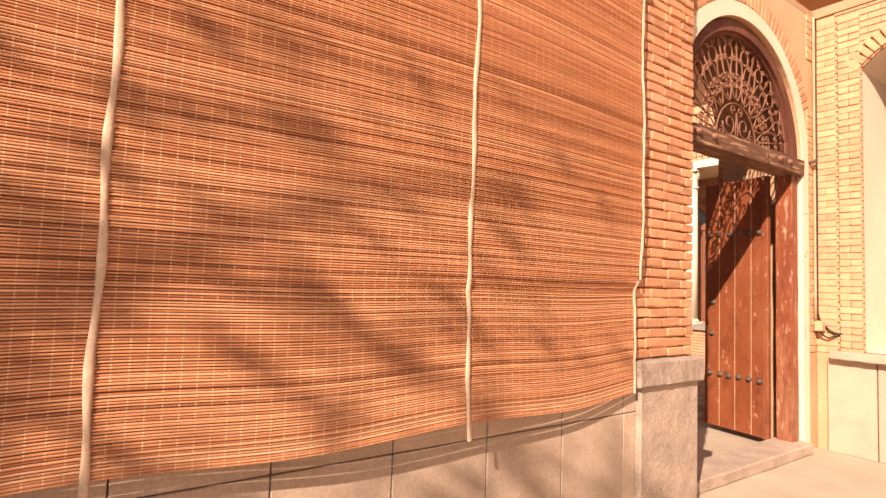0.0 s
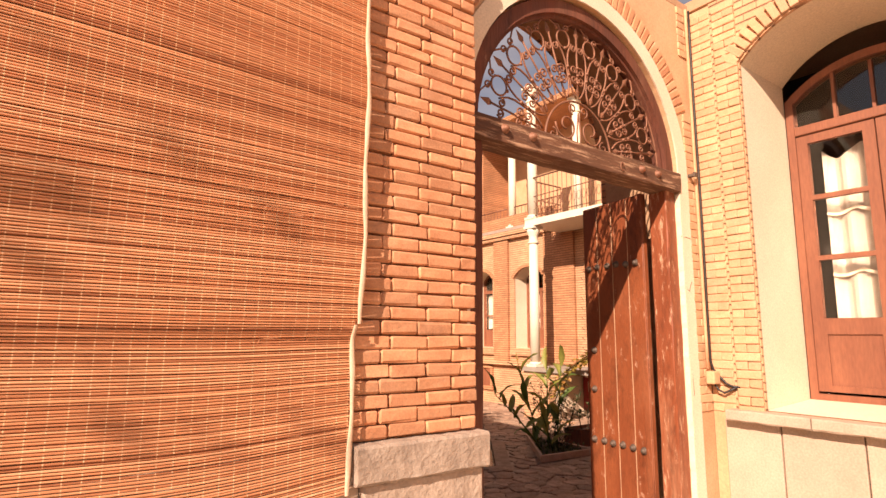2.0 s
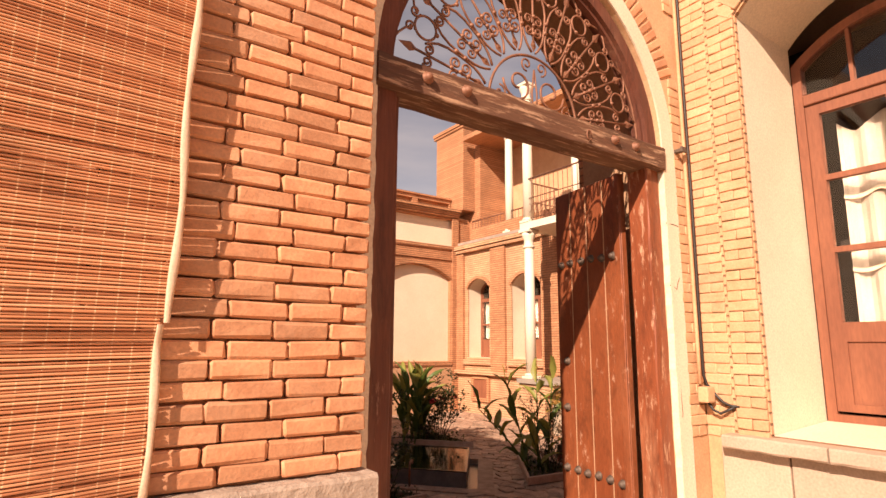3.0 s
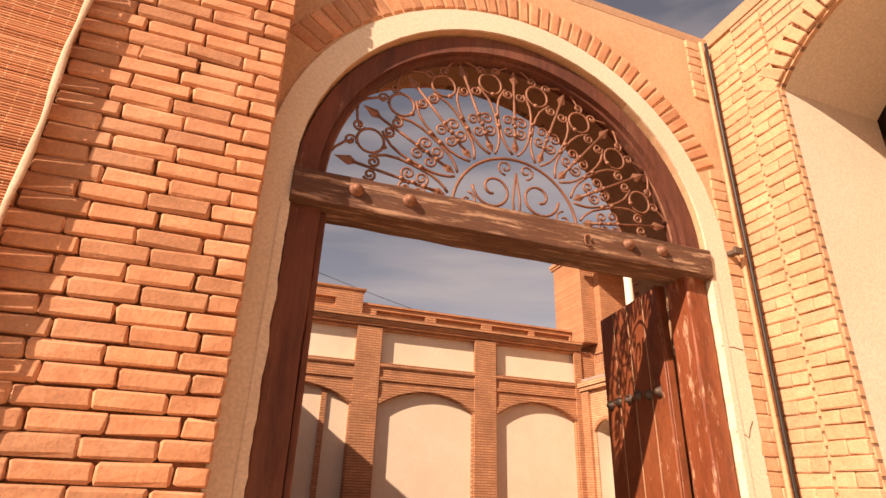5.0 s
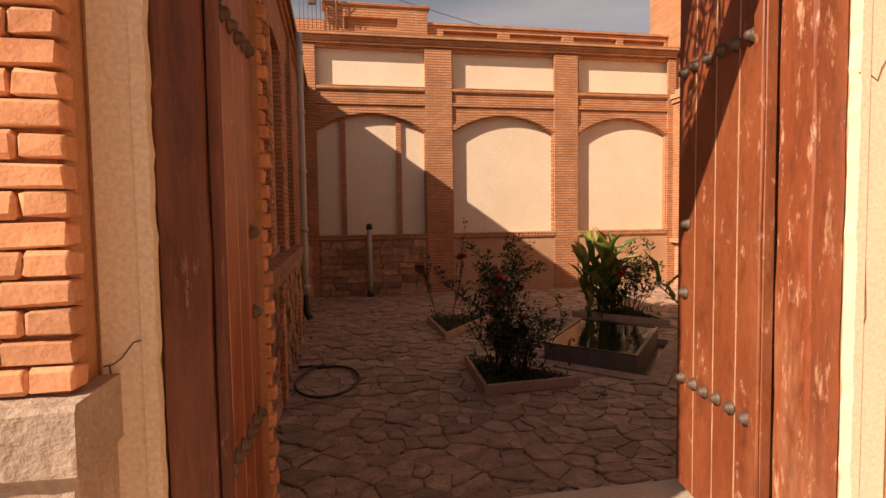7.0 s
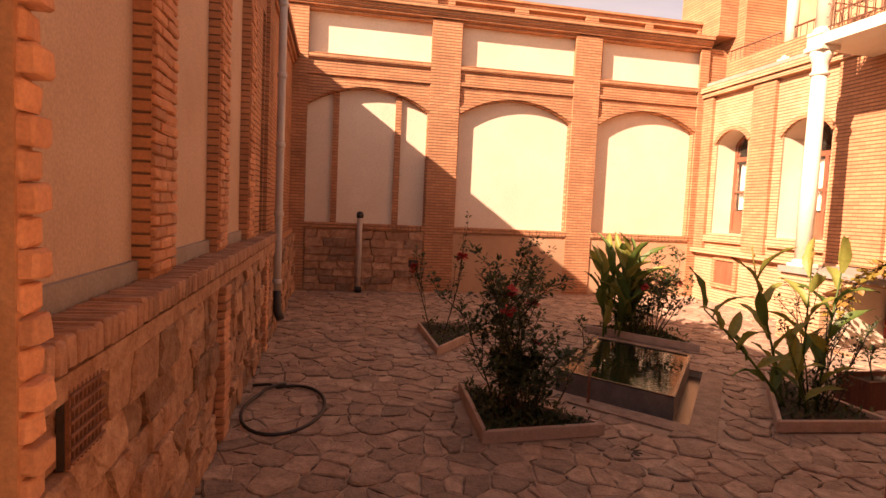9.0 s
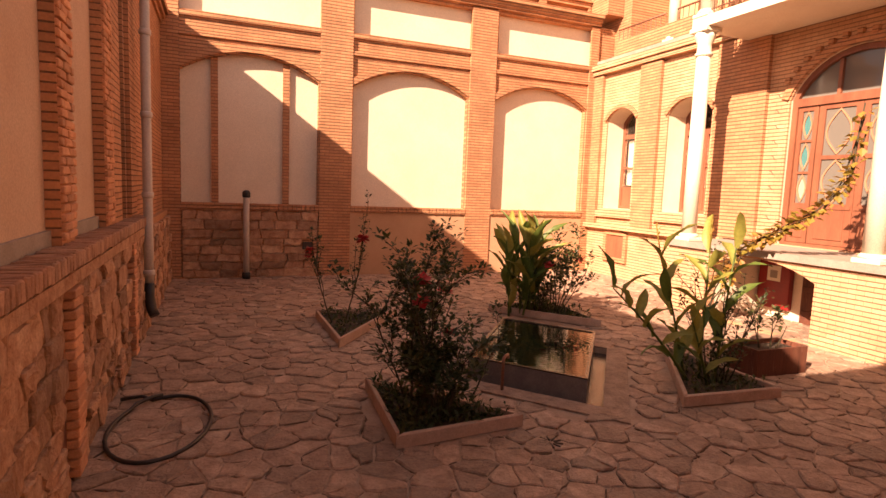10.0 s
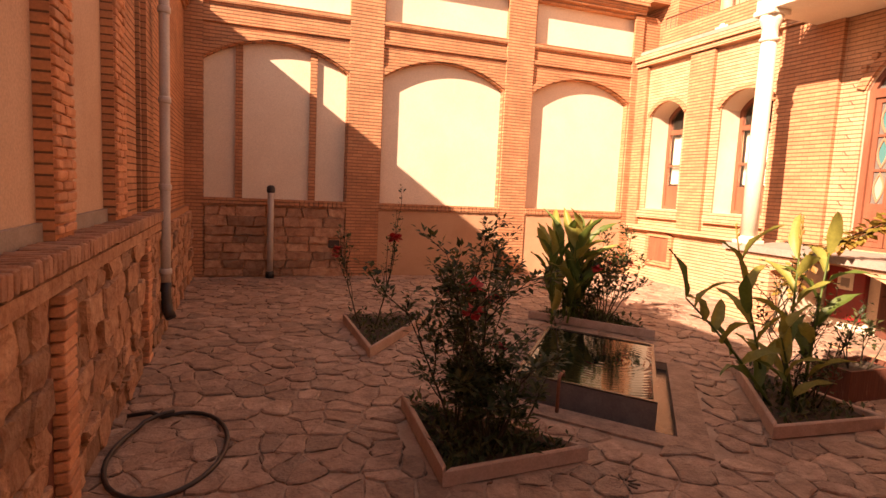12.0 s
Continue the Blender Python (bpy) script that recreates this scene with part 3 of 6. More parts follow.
def spear(bm, r, deg, size):
    c, s = math.cos(radians(deg)), math.sin(radians(deg))
    pts = [(r - size, 0), (r - size * 0.2, size * 0.46), (r + size, 0), (r - size * 0.2, -size * 0.46)]
    top = [bm.verts.new(P(c * u - s * v, s * u + c * v)) for u, v in pts]
    f, b = bm.verts.new(P(c * r, s * r, GY - 0.008)), bm.verts.new(P(c * r, s * r, GY + 0.008))
    for i in range(4):
        bm.faces.new((top[i], top[(i + 1) % 4], f))
        bm.faces.new((top[(i + 1) % 4], top[i], b))


bm = bmesh.new()
tube(bm, [P(*polar(0.965, a)) for a in np.linspace(1, 179, 50)], 0.008)
tube(bm, [P(-0.96, 0.0), P(0.96, 0.0)], 0.008)
part("rim", bm, M_IRON, grille)
bm = bmesh.new()
tube(bm, [P(*polar(0.35, a)) for a in np.linspace(0, 180, 28)], 0.0085)
part("inner_arch", bm, M_IRON, grille)
for s in (-1, 1):
    bm = bmesh.new()
    tube(bm, spiral(s * 0.13, 0.15, 0.115, radians(90 - s * 90), -s * 1.25, 26), 0.0075)
    tube(bm, spiral(s * 0.27, 0.055, 0.05, radians(90), s * 1.1), 0.006)
    tube(bm, spiral(s * 0.06, 0.29, 0.045, radians(-90), s * 1.2), 0.006)
    tube(bm, [P(s * 0.015, 0.0), P(s * 0.02, 0.12), P(s * 0.0, 0.27)], 0.006)
    part("centre_scroll", bm, M_IRON, grille)
ANG = [9 + 162 * k / 8 for k in range(9)]
for a in ANG:
    bm = bmesh.new()
    tube(bm, [P(*polar(0.42, a)), P(*polar(0.86, a))], 0.0075)
    spear(bm, 0.435, a, 0.05)
    spear(bm, 0.885, a, 0.06)
    part("spoke", bm, M_IRON, grille)
    bm = bmesh.new()
    for r0, turn in ((0.522, -1), (0.592, 1)):
        for s in (-1, 1):
            cx, cz = polar(r0, a + s * 3.9)
            tube(bm, spiral(cx, cz, 0.036, radians(a - s * 90 - turn * 35), s * turn * 1.35, 20), 0.0068)
    for r0 in (0.556, 0.5, 0.615):
        c = P(*polar(r0, a))
        dome(bm, (c[0], c[1] - 0.006, c[2]), (0, -1, 0), 0.0135, 0.012)
    part("rosette", bm, M_IRON, grille)
    for s in (-1, 1):
        bm = bmesh.new()
        cx, cz = polar(0.765, a + s * 2.7)
        tube(bm, spiral(cx, cz, 0.033, radians(a + s * 40), s * 1.4, 20)[::-1] + [P(*polar(r, a + s * d)) for r, d in ((0.755, 6.0), (0.72, 7.6), (0.66, 8.9), (0.6, 9.3), (0.54, 9.4), (0.48, 9.0), (0.44, 7.6), (0.405, 5.2), (0.38, 2.2))], 0.007)
        part("branch", bm, M_IRON, grille)
for a in [(p + q) / 2 for p, q in zip(ANG, ANG[1:])]:
    bm = bmesh.new()
    cx, cz = polar(0.815, a)
    tube(bm, [P(cx + 0.066 * math.cos(t), cz + 0.066 * math.sin(t)) for t in np.linspace(0, 2 * math.pi, 20)[:-1]], 0.0072, closed=True)
    for s in (-1, 1):
        cx, cz = polar(0.9, a + s * 3.2)
        tube(bm, spiral(cx, cz, 0.032, radians(a + 180), s * 1.3), 0.0065)
        tube(bm, [P(*polar(r, a + s * d)) for r, d in ((0.885, 2.6), (0.92, 4.6), (0.95, 7.5), (0.96, 9.0))], 0.0065)
    part("hoop", bm, M_IRON, grille)
    for r0 in (0.545, 0.61, 0.745):
        c = P(*polar(r0, a))
        bm = bmesh.new()
        dome(bm, (c[0], c[1] - 0.006, c[2]), (0, -1, 0), 0.014, 0.012)
        part("collar", bm, M_IRON, grille)
settle_parts(grille)


def leaf_boards(name, label, w, h, mat, s):
    """A plank leaf in its own frame: hinge edge at x 0, face towards -y, foot at z 0; s turns the face to either side."""
    ob = thing(name, label, "door leaf", "gate leaves")
    ys = lambda p, q: (min(s * p, s * q), max(s * p, s * q))
    n = 4
    for i in range(n):
        a, b = w * i / n, w * (i + 1) / n - 0.004
        bm = bmesh.new()
        y0, y1 = ys(-0.02, 0.025)
        box(bm, a, y0, 0, b, y1, h, 0.004)
        part("plank", bm, mat, ob)
        if i:
            y0, y1 = ys(-0.0205, -0.012)
            part("joint_filler", worn_box(a - 0.005, y0, 0.01, a + 0.002, y1, h - 0.01, 2, 0.001, 20, 0.001), M_PLASTER_CLAY, ob, "pale putty in the board joint")
    y0, y1 = ys(-0.036, -0.0205)
    part("hinge_stile", worn_box(0.0, y0, 0.0, 0.06, y1, h, 2, 0.004, 10, 0.002), mat, ob)
    for u, z in [(w * (0.11 + 0.158 * i), z) for z in (0.56, 2.08) for i in range(6)] + [(w * 0.86, 1.34), (w * 0.87, 1.0)]:
        bm = bmesh.new()
        dome(bm, (u + rng.uniform(-0.01, 0.01), -0.02 * s, z + rng.uniform(-0.008, 0.008)), (0, -s, 0), 0.031, 0.036)
        part("boss", bm, M_BOLT, ob, "round iron door boss")
    return ob


leaf_r = leaf_boards("gate_leaf", "open red-brown plank gate leaf with iron bosses", 0.745, 2.65, M_WOOD_LEAF, -1)
leaf_r.matrix_basis = pose(5.99, 2.725, 0.07, 0, 0, 80)
leaf_l = leaf_boards("gate_leaf", "red-brown plank gate leaf folded back against the passage wall", 0.74, 2.65, M_WOOD_LEAF, 1)
leaf_l.matrix_basis = pose(3.99, 2.69, 0.07, 0, 0, 88)

# ---- reed blind before the street wall ----
M_REED, rn, rl, rb = nodes("reed")
rg = rn.new("ShaderNodeNewGeometry")
rc = ramp(rn, rl, rg.outputs["Random Per Island"], ((0.0, (0.36, 0.13, 0.058)), (0.12, (0.6, 0.25, 0.12)), (0.75, (0.72, 0.34, 0.175)), (1.0, (0.82, 0.44, 0.25))))
rmap = rn.new("ShaderNodeMapping")
rmap.inputs["Scale"].default_value = (1.6, 1.6, 30)
rl.new(rg.outputs["Position"], rmap.inputs["Vector"])
rc = mixc(rn, rl, 0.6, rc, ramp(rn, rl, noise_tex(rn, rl, 6, 5, rmap.outputs["Vector"]), ((0.3, (0.7, 0.66, 0.64)), (0.7, (1.2, 1.2, 1.2)))), "MULTIPLY")
rs = rn.new("ShaderNodeSeparateXYZ")
rl.new(rg.outputs["Position"], rs.inputs[0])
rm = rn.new("ShaderNodeMath")
rm.operation = "FRACT"
rk = rn.new("ShaderNodeMath")
rk.operation, rk.inputs[1].default_value = "MULTIPLY", 19.0
rl.new(rs.outputs[0], rk.inputs[0])
rl.new(rk.outputs[0], rm.inputs[0])
tick = ramp(rn, rl, rm.outputs[0], ((0.0, (1, 1, 1)), (0.06, (1, 1, 1)), (0.09, (0, 0, 0)), (1.0, (0, 0, 0))))
tick = mixc(rn, rl, 1.0, tick, ramp(rn, rl, noise_tex(rn, rl, 3, 3, rmap.outputs["Vector"]), ((0.38, (0, 0, 0)), (0.55, (0.8, 0.8, 0.8)))), "MULTIPLY")
rl.new(mixc(rn, rl, tick, rc, (0.9, 0.6, 0.36)), rb.inputs["Base Color"])
rb.inputs["Roughness"].default_value = 0.55
M_TAPE = surface("cloth_tape", (0.7, 0.52, 0.38), (0.62, 0.44, 0.31), (0.5, 0.32, 0.2), 9, 120, 0.9, 0, 0.002)


def blind_y(x, z):
    y = 2.195 + 0.012 * math.sin(2.1 * x + 0.7) * (1.3 - 0.2 * z) + 0.01 * math.sin(3.1 * z + 1.3 * x)
    y -= 0.06 * math.sin(math.pi * min(1.0, max(0.0, (3.1 - x) / 3.4)))
    if z < 1.57:
        y += 0.03 * min(1, (1.57 - z) / 0.06) * min(1, max(0, (x + 0.3) / 2.5)) - 0.03 * (1.57 - z)
    return y


def blind_bottom(x):
    return 0.835 + 0.016 * math.cos((x - 0.12) / 1.55 * math.pi * 2) + 0.01 * x


blind = thing("reed_blind", "large brown reed blind with pale cloth tapes", "blind", at=(0.4, 2.2, 0.0))
bm = bmesh.new()
PITCH, SEG = 0.0104, 44
for i in range(int(2.75 / PITCH)):
    z0 = 0.0 + i * PITCH
    amp, ph = rng.uniform(0.0004, 0.0012), rng.uniform(0, 6.3)
    hh = PITCH * rng.uniform(0.32, 0.44)
    off = rng.uniform(-0.003, 0.003)
    rows = []
    xr = (3.095 if z0 > 0.74 else 3.06 + 0.02 * z0) + rng.uniform(-0.012, 0.004)
    for k in range(SEG + 1):
        x = -2.3 + (xr + 2.3) * k / SEG
        z = 0.84 + (blind_bottom(x) - 0.84) * (1 - min(1, z0 / 0.9)) + z0 + amp * math.sin(x * 2.3 + ph) + 0.002 * math.sin(x * 1.1 + z0 * 3)
        y = blind_y(x, z) + off
        rows.append([bm.verts.new((x, y + 0.004, z + hh)), bm.verts.new((x, y - 0.001, z + hh * 0.45)), bm.verts.new((x, y - 0.001, z - hh * 0.45)), bm.verts.new((x, y + 0.004, z - hh))])
    for A, B in zip(rows, rows[1:]):
        bm.faces.new((A[0], B[0], B[1], A[1]))
        bm.faces.new((A[1], B[1], B[2], A[2]))
        bm.faces.new((A[2], B[2], B[3], A[3]))
tagged(part("reeds", bm, M_REED, blind), kind="stuff")


def tape(x, z0, z1, w, lean=0.0):
    bm = bmesh.new()
    n, rows = 40, []
    for i in range(n + 1):
        z = z0 + (z1 - z0) * i / n
        xc = x + 0.006 * math.sin(z * 9 + x) + lean * (z - z0)
        y = blind_y(xc, z) - 0.008 + 0.002 * math.sin(z * 31)
        k = w * (0.9 + 0.18 * math.sin(z * 17 + x))
        rows.append([bm.verts.new((xc - k / 2, y + 0.003, z)), bm.verts.new((xc - k / 4, y - 0.002, z)), bm.verts.new((xc + k / 4, y - 0.002, z)), bm.verts.new((xc + k / 2, y + 0.003, z)), bm.verts.new((xc, y + 0.006, z))])
    for A, B in zip(rows, rows[1:]):
        for j in range(5):
            bm.faces.new((A[j], A[(j + 1) % 5], B[(j + 1) % 5], B[j])).smooth = True
    return bm


part("tape", tape(0.155, 0.79, 3.55, 0.03, 0.008), M_TAPE, blind)
part("tape", tape(1.66, 0.79, 3.55, 0.028, -0.006), M_TAPE, blind)
part("edge_binding", tape(3.09, 1.575, 3.55, 0.026), M_TAPE, blind)
part("edge_binding", tape(3.06, 0.87, 1.57, 0.026, 0.02), M_TAPE, blind)
bm = bmesh.new()
tube(bm, [(x, blind_y(x, 3.58), 3.58) for x in np.linspace(-2.3, 3.12, 12)], 0.035, 10)
part("head_roller", bm, M_WOOD_OLD, blind, "rolled reed head of the blind")
settle_parts(blind)

# ---- wing: quoin bricks come last; sill, plinth, window, conduit ----
win = thing("wing_window", "brown wooden casement window with arched fanlight and curtains", "window", at=(7.2, 1.4, 1.05))
Y0, Y1 = 0.76, 2.05
part("frame", slab([arched(Y0, Y1, 1.03, 3.6, 0.26, 16), arched(Y0 + 0.06, Y1 - 0.06, 1.08, 3.57, 0.225, 16)], on_x(7.19), (0.09, 0, 0)), M_WOOD_WIN, win)
part("transom", boxes((7.18, Y0 + 0.06, 3.27, 7.27, Y1 - 0.06, 3.35), bev=0.006), M_WOOD_WIN, win)
for y in (1.125, 1.405, 1.675):
    part("fanlight_bar", boxes((7.2, y - 0.012, 3.351, 7.25, y + 0.012, 3.76)), M_WOOD_WIN, win)
M_GLASS, gn, gl, gb = nodes("window_glass")
gb.inputs["Base Color"].default_value, gb.inputs["Roughness"].default_value = (0.9, 0.95, 0.95, 1), 0.02
gb.inputs["Transmission Weight"].default_value, gb.inputs["IOR"].default_value = 1.0, 1.45


def pane(name, bm, parent, label="clear window pane", mat=None):
    ob = part(name, bm, mat or M_GLASS, parent, label)
    ob.visible_shadow = False
    return ob


pane("pane", slab([arched(Y0 + 0.061, Y1 - 0.061, 3.351, 3.57, 0.224, 16)], on_x(7.222), (0.004, 0, 0)), win)
for a, b in ((1.42, 1.988), (0.822, 1.41)):
    gaps = [rect(a + 0.085, z0, b - 0.085, z1) for z0, z1 in ((1.69, 2.17), (2.21, 2.69), (2.73, 3.19))]
    sash = part("sash", slab([rect(a, 1.1, b, 3.265)] + gaps + [rect(a + 0.1, 1.15, b - 0.1, 1.56)], on_x(7.2), (0.05, 0, 0)), M_WOOD_WIN, win)
    part("sash_panel", boxes((7.215, a + 0.1, 1.15, 7.235, b - 0.1, 1.56)), M_WOOD_WIN, sash)
    for z0, z1 in ((1.69, 2.17), (2.21, 2.69), (2.73, 3.19)):
        pane("pane", boxes((7.222, a + 0.085, z0, 7.226, b - 0.085, z1)), sash)
settle_parts(win)
M_CURTAIN = surface("curtain", (0.48, 0.37, 0.29), (0.42, 0.32, 0.25), (0.38, 0.28, 0.21), 2, 90, 0.9, 0, 0.001)
curtain = bmesh.new()
rows = []
for i in range(41):
    y = 0.75 + 1.1 * i / 40
    x = 7.36 + 0.018 * math.sin(y * 40)
    rows.append([curtain.verts.new((x, y, 1.2)), curtain.verts.new((x, y, 3.1 - 0.05 * math.sin(y * 19))), curtain.verts.new((x + 0.006, y, 3.1 - 0.05 * math.sin(y * 19))), curtain.verts.new((x + 0.006, y, 1.2))])
for A, B in zip(rows, rows[1:]):
    for j in range(4):
        curtain.faces.new((A[j], B[j], B[(j + 1) % 4], A[(j + 1) % 4]))
drape = tagged(link_mesh("curtain", curtain, M_CURTAIN), "cream gathered curtain behind the panes, with scalloped bands added for reflections", "curtain")
# added scalloped strips that imitate wavy reflections in the panes
for z in (2.6, 2.08):
    bm = bmesh.new()
    rows = []
    for i in range(41):
        y = 0.75 + 1.1 * i / 40
        zz = z - 0.05 * abs(math.sin(y * 11.5))
        rows.append([bm.verts.new((7.335, y, zz + 0.028)), bm.verts.new((7.33, y, zz)), bm.verts.new((7.338, y, zz - 0.004))])
    for A, B in zip(rows, rows[1:]):
        for j in range(3):
            bm.faces.new((A[j], B[j], B[(j + 1) % 3], A[(j + 1) % 3]))
    part("scallop_reflection", bm, M_TAPE, drape, "darker scalloped band added for a wavy reflection in the panes")

sill = tagged(new("window_sill"), "pale stone sill blocks under the wing window", "sill", kind="structure")
for a, b in ((1.72, 2.3), (1.22, 1.71), (0.7, 1.21)):
    part("sill_block", worn_box(6.285, a, 0.905, 6.449, b, 0.985, 1, 0.01, 8, 0.003), M_SLAB, sill)
bm = bmesh.new()
vs = box(bm, 6.45, 0.76, 0.96, 7.2, 2.055, 0.995)
for v in vs:
    if v.co.x > 7 and v.co.z > 0.98:
        v.co.z = 1.03
structure("sill_slope", bm, M_PLASTER, "sloping plastered inner window sill", "sill")
wing_plinth = tagged(new("plinth_wing"), "pale stone slabs at the foot of the wing", "plinth", kind="structure")
for a, b in ((1.96, 2.36), (1.45, 1.95), (0.94, 1.44), (0.4, 0.93), (-0.2, 0.39)):
    part("slab", boxes((6.385, a, 0.0, 6.419, b, 0.9), bev=0.006), M_SLAB, wing_plinth)

conduit = thing("cable_conduit", "dark cable and ochre conduit pinned to the wall corner", "cable", at=(6.34, 2.43, 0.0))
bm = bmesh.new()
tube(bm, [(6.322, 2.436, z) for z in np.linspace(1.28, 4.38, 12)], 0.012, 8)
part("pipe", bm, M_PLASTER_ORANGE, conduit, "ochre painted conduit")
bm = bmesh.new()
M_RUBBER = surface("black_rubber", (0.025, 0.018, 0.015), (0.018, 0.013, 0.011), (0.05, 0.035, 0.028), 10, 80, 0.5, 0, 0.001)
pts = [(6.36 + 0.004 * math.sin(z * 3), 2.43, z) for z in np.linspace(4.38, 1.34, 16)]
pts += [(6.37, 2.42, 1.28), (6.385, 2.38, 1.22), (6.39, 2.33, 1.17), (6.39, 2.28, 1.15), (6.4, 2.23, 1.15)]
tube(bm, pts, 0.0095, 8)
part("cable", bm, M_RUBBER, conduit)
bm = bmesh.new()
tube(bm, [(6.34, 2.41, 1.18), (6.36, 2.38, 1.12), (6.37, 2.34, 1.1), (6.38, 2.3, 1.12), (6.4, 2.25, 1.15)], 0.009, 6)
part("loose_cable", bm, M_RUBBER, conduit)
bm = bmesh.new()
tube(bm, [(6.42 + 0.06 * i, 2.24 + 0.004 * math.sin(i), 1.135 + 0.012 * math.sin(i * 1.7)) for i in range(13)], 0.009, 6)
part("white_cable", bm, M_WHITE, conduit, "white cable along the sill")
bm = bmesh.new()
box(bm, 6.29, 2.37, 1.165, 6.38, 2.44, 1.265, 0.012, 2)
part("junction_box", bm, M_PLASTER_ORANGE, conduit, "ochre painted junction box")
settle_parts(conduit)
bm = bmesh.new()
box(bm, 6.235, 2.405, 2.845, 6.275, 2.46, 2.87, 0.004)
box(bm, 6.225, 2.39, 2.838, 6.285, 2.404, 2.878, 0.003)
tagged(link_mesh("wall_hook", bm, M_BOLT), "small dark iron hook in the gate wall", "hook")

# pier cap and the stones under it
pier = thing("stone_footing", "grey bush-hammered stone footing under the brick pier", "stone footing", at=(3.45, 2.35, 0.0))
part("cap", worn_box(3.09, 2.19, 0.895, 3.815, 2.469, 1.06, 0, 0.012, 16, 0.003), M_STONE, pier, "rough grey stone cap")
bm = bmesh.new()
box(bm, 3.14, 2.225, 0.0, 3.8, 2.469, 0.894, 0.008)
part("block", bm, M_STONE, pier, "dressed grey stone block")
settle_parts(pier)
plinth = new("plinth_street")
tagged(plinth, "grey stone slabs along the foot of the wall", "plinth", kind="structure")
for i in range(-5, 6):
    a = 0.24 + 0.555 * i
    b = min(a + 0.549, 3.135)
    if b - a < 0.1:
        continue
    for z0, z1 in ((0.0, 0.735), (0.741, 1.05)):
        bm = bmesh.new()
        box(bm, a, 2.262, z0, b, 2.299, z1, 0.004)
        part("slab", bm, M_SLAB, plinth)

SPACE = COURT
# ---- courtyard: pool, planters, hose, pipes ----
flat = lambda z: (lambda u, v: (u, v, z))
structure("apron_pool", slab([APRON, PIT], flat(FLOOR - 0.011), (0, 0, 0.016)), M_FLAG, "smooth cement apron round the pool", "paving")
M_POOLWALL = surface("pool_render", (0.2, 0.17, 0.155), (0.14, 0.118, 0.108), (0.26, 0.215, 0.19), 4, 50, 0.7, 0, 0.003)
M_WETRIM_SHADE = surface("wet_rim_gap_shade", (0.07, 0.055, 0.045), (0.045, 0.035, 0.03), (0.12, 0.09, 0.075), 5, 60, 0.25, 0, 0.002)
# wet floor whose near-black colour also holds the shade deep in the gap
structure("floor_pit", slab([grown(PIT, (0.03,) * 4)], flat(-0.17), (0, 0, 0.048)), M_WETRIM_SHADE, "wet bottom of the gap round the pool, blackened for its deep shade", "floor")
pool = thing("pool", "raised grey concrete garden pool with dark still water", "pool", at=(7.1, 7.0, FLOOR))
INNER = grown(POOL, (-0.02,) * 4)
part("basin_wall", slab([POOL, INNER], flat(-0.128), (0, 0, 0.205)), M_POOLWALL, pool, "grey rendered basin wall")
part("rim", slab([grown(POOL, (0.003,) * 4), grown(POOL, (-0.023,) * 4)], flat(0.078), (0, 0, 0.012)), M_WETRIM_SHADE, pool, "worn wet rim")
part("basin_floor", slab([INNER], flat(-0.128), (0, 0, 0.02)), M_POOLWALL, pool)
M_WATER, an, al, ab = nodes("pool_water")
ab.inputs["Base Color"].default_value, ab.inputs["Roughness"].default_value = (0.012, 0.014, 0.008, 1), 0.03
ab.inputs["IOR"].default_value = 1.33
ag = an.new("ShaderNodeNewGeometry")
wv = an.new("ShaderNodeTexWave")
wv.wave_type, wv.rings_direction = "RINGS", "SPHERICAL"
wv.inputs["Scale"].default_value, wv.inputs["Distortion"].default_value, wv.inputs["Detail"].default_value = 5.0, 2.5, 2.0
amap = an.new("ShaderNodeMapping")
amap.inputs["Location"].default_value = (-8.4, -8.4, 0)
al.new(ag.outputs["Position"], amap.inputs["Vector"])
al.new(amap.outputs["Vector"], wv.inputs["Vector"])
k = bump(an, al, ab, wv.outputs["Fac"], 0.06, 0.01)
bump(an, al, ab, noise_tex(an, al, 7, 2, ag.outputs["Position"]), 0.08, 0.01, k)
part("water", slab([grown(POOL, (-0.022,) * 4)], flat(-0.1), (0, 0, 0.181)), M_WATER, pool, "dark rippled water surface")
settle_parts(pool)
tap = bmesh.new()
tube(tap, [(6.42 + a, 6.36 + a, z) for a, z in ((0, FLOOR), (0, 0.16), (0.01, 0.19), (0.04, 0.195), (0.08, 0.19), (0.09, 0.16))], 0.012, 8)
tagged(link_mesh("garden_tap", tap, M_IRON), "thin bent metal tap beside the pool", "tap")
bm = bmesh.new()
for j in range(10):
    a = 2 * math.pi * j / 10
    tube(bm, [(6.29 + 0.025 * math.cos(a), 5.504 + 0.025 * math.sin(a), FLOOR + 0.004), (6.29 + 0.075 * math.cos(a), 5.504 + 0.075 * math.sin(a), FLOOR + 0.004)], 0.006, 5)
tagged(link_mesh("floor_drain", bm, M_BOLT), "small round dark drain set in the paving", "drain")

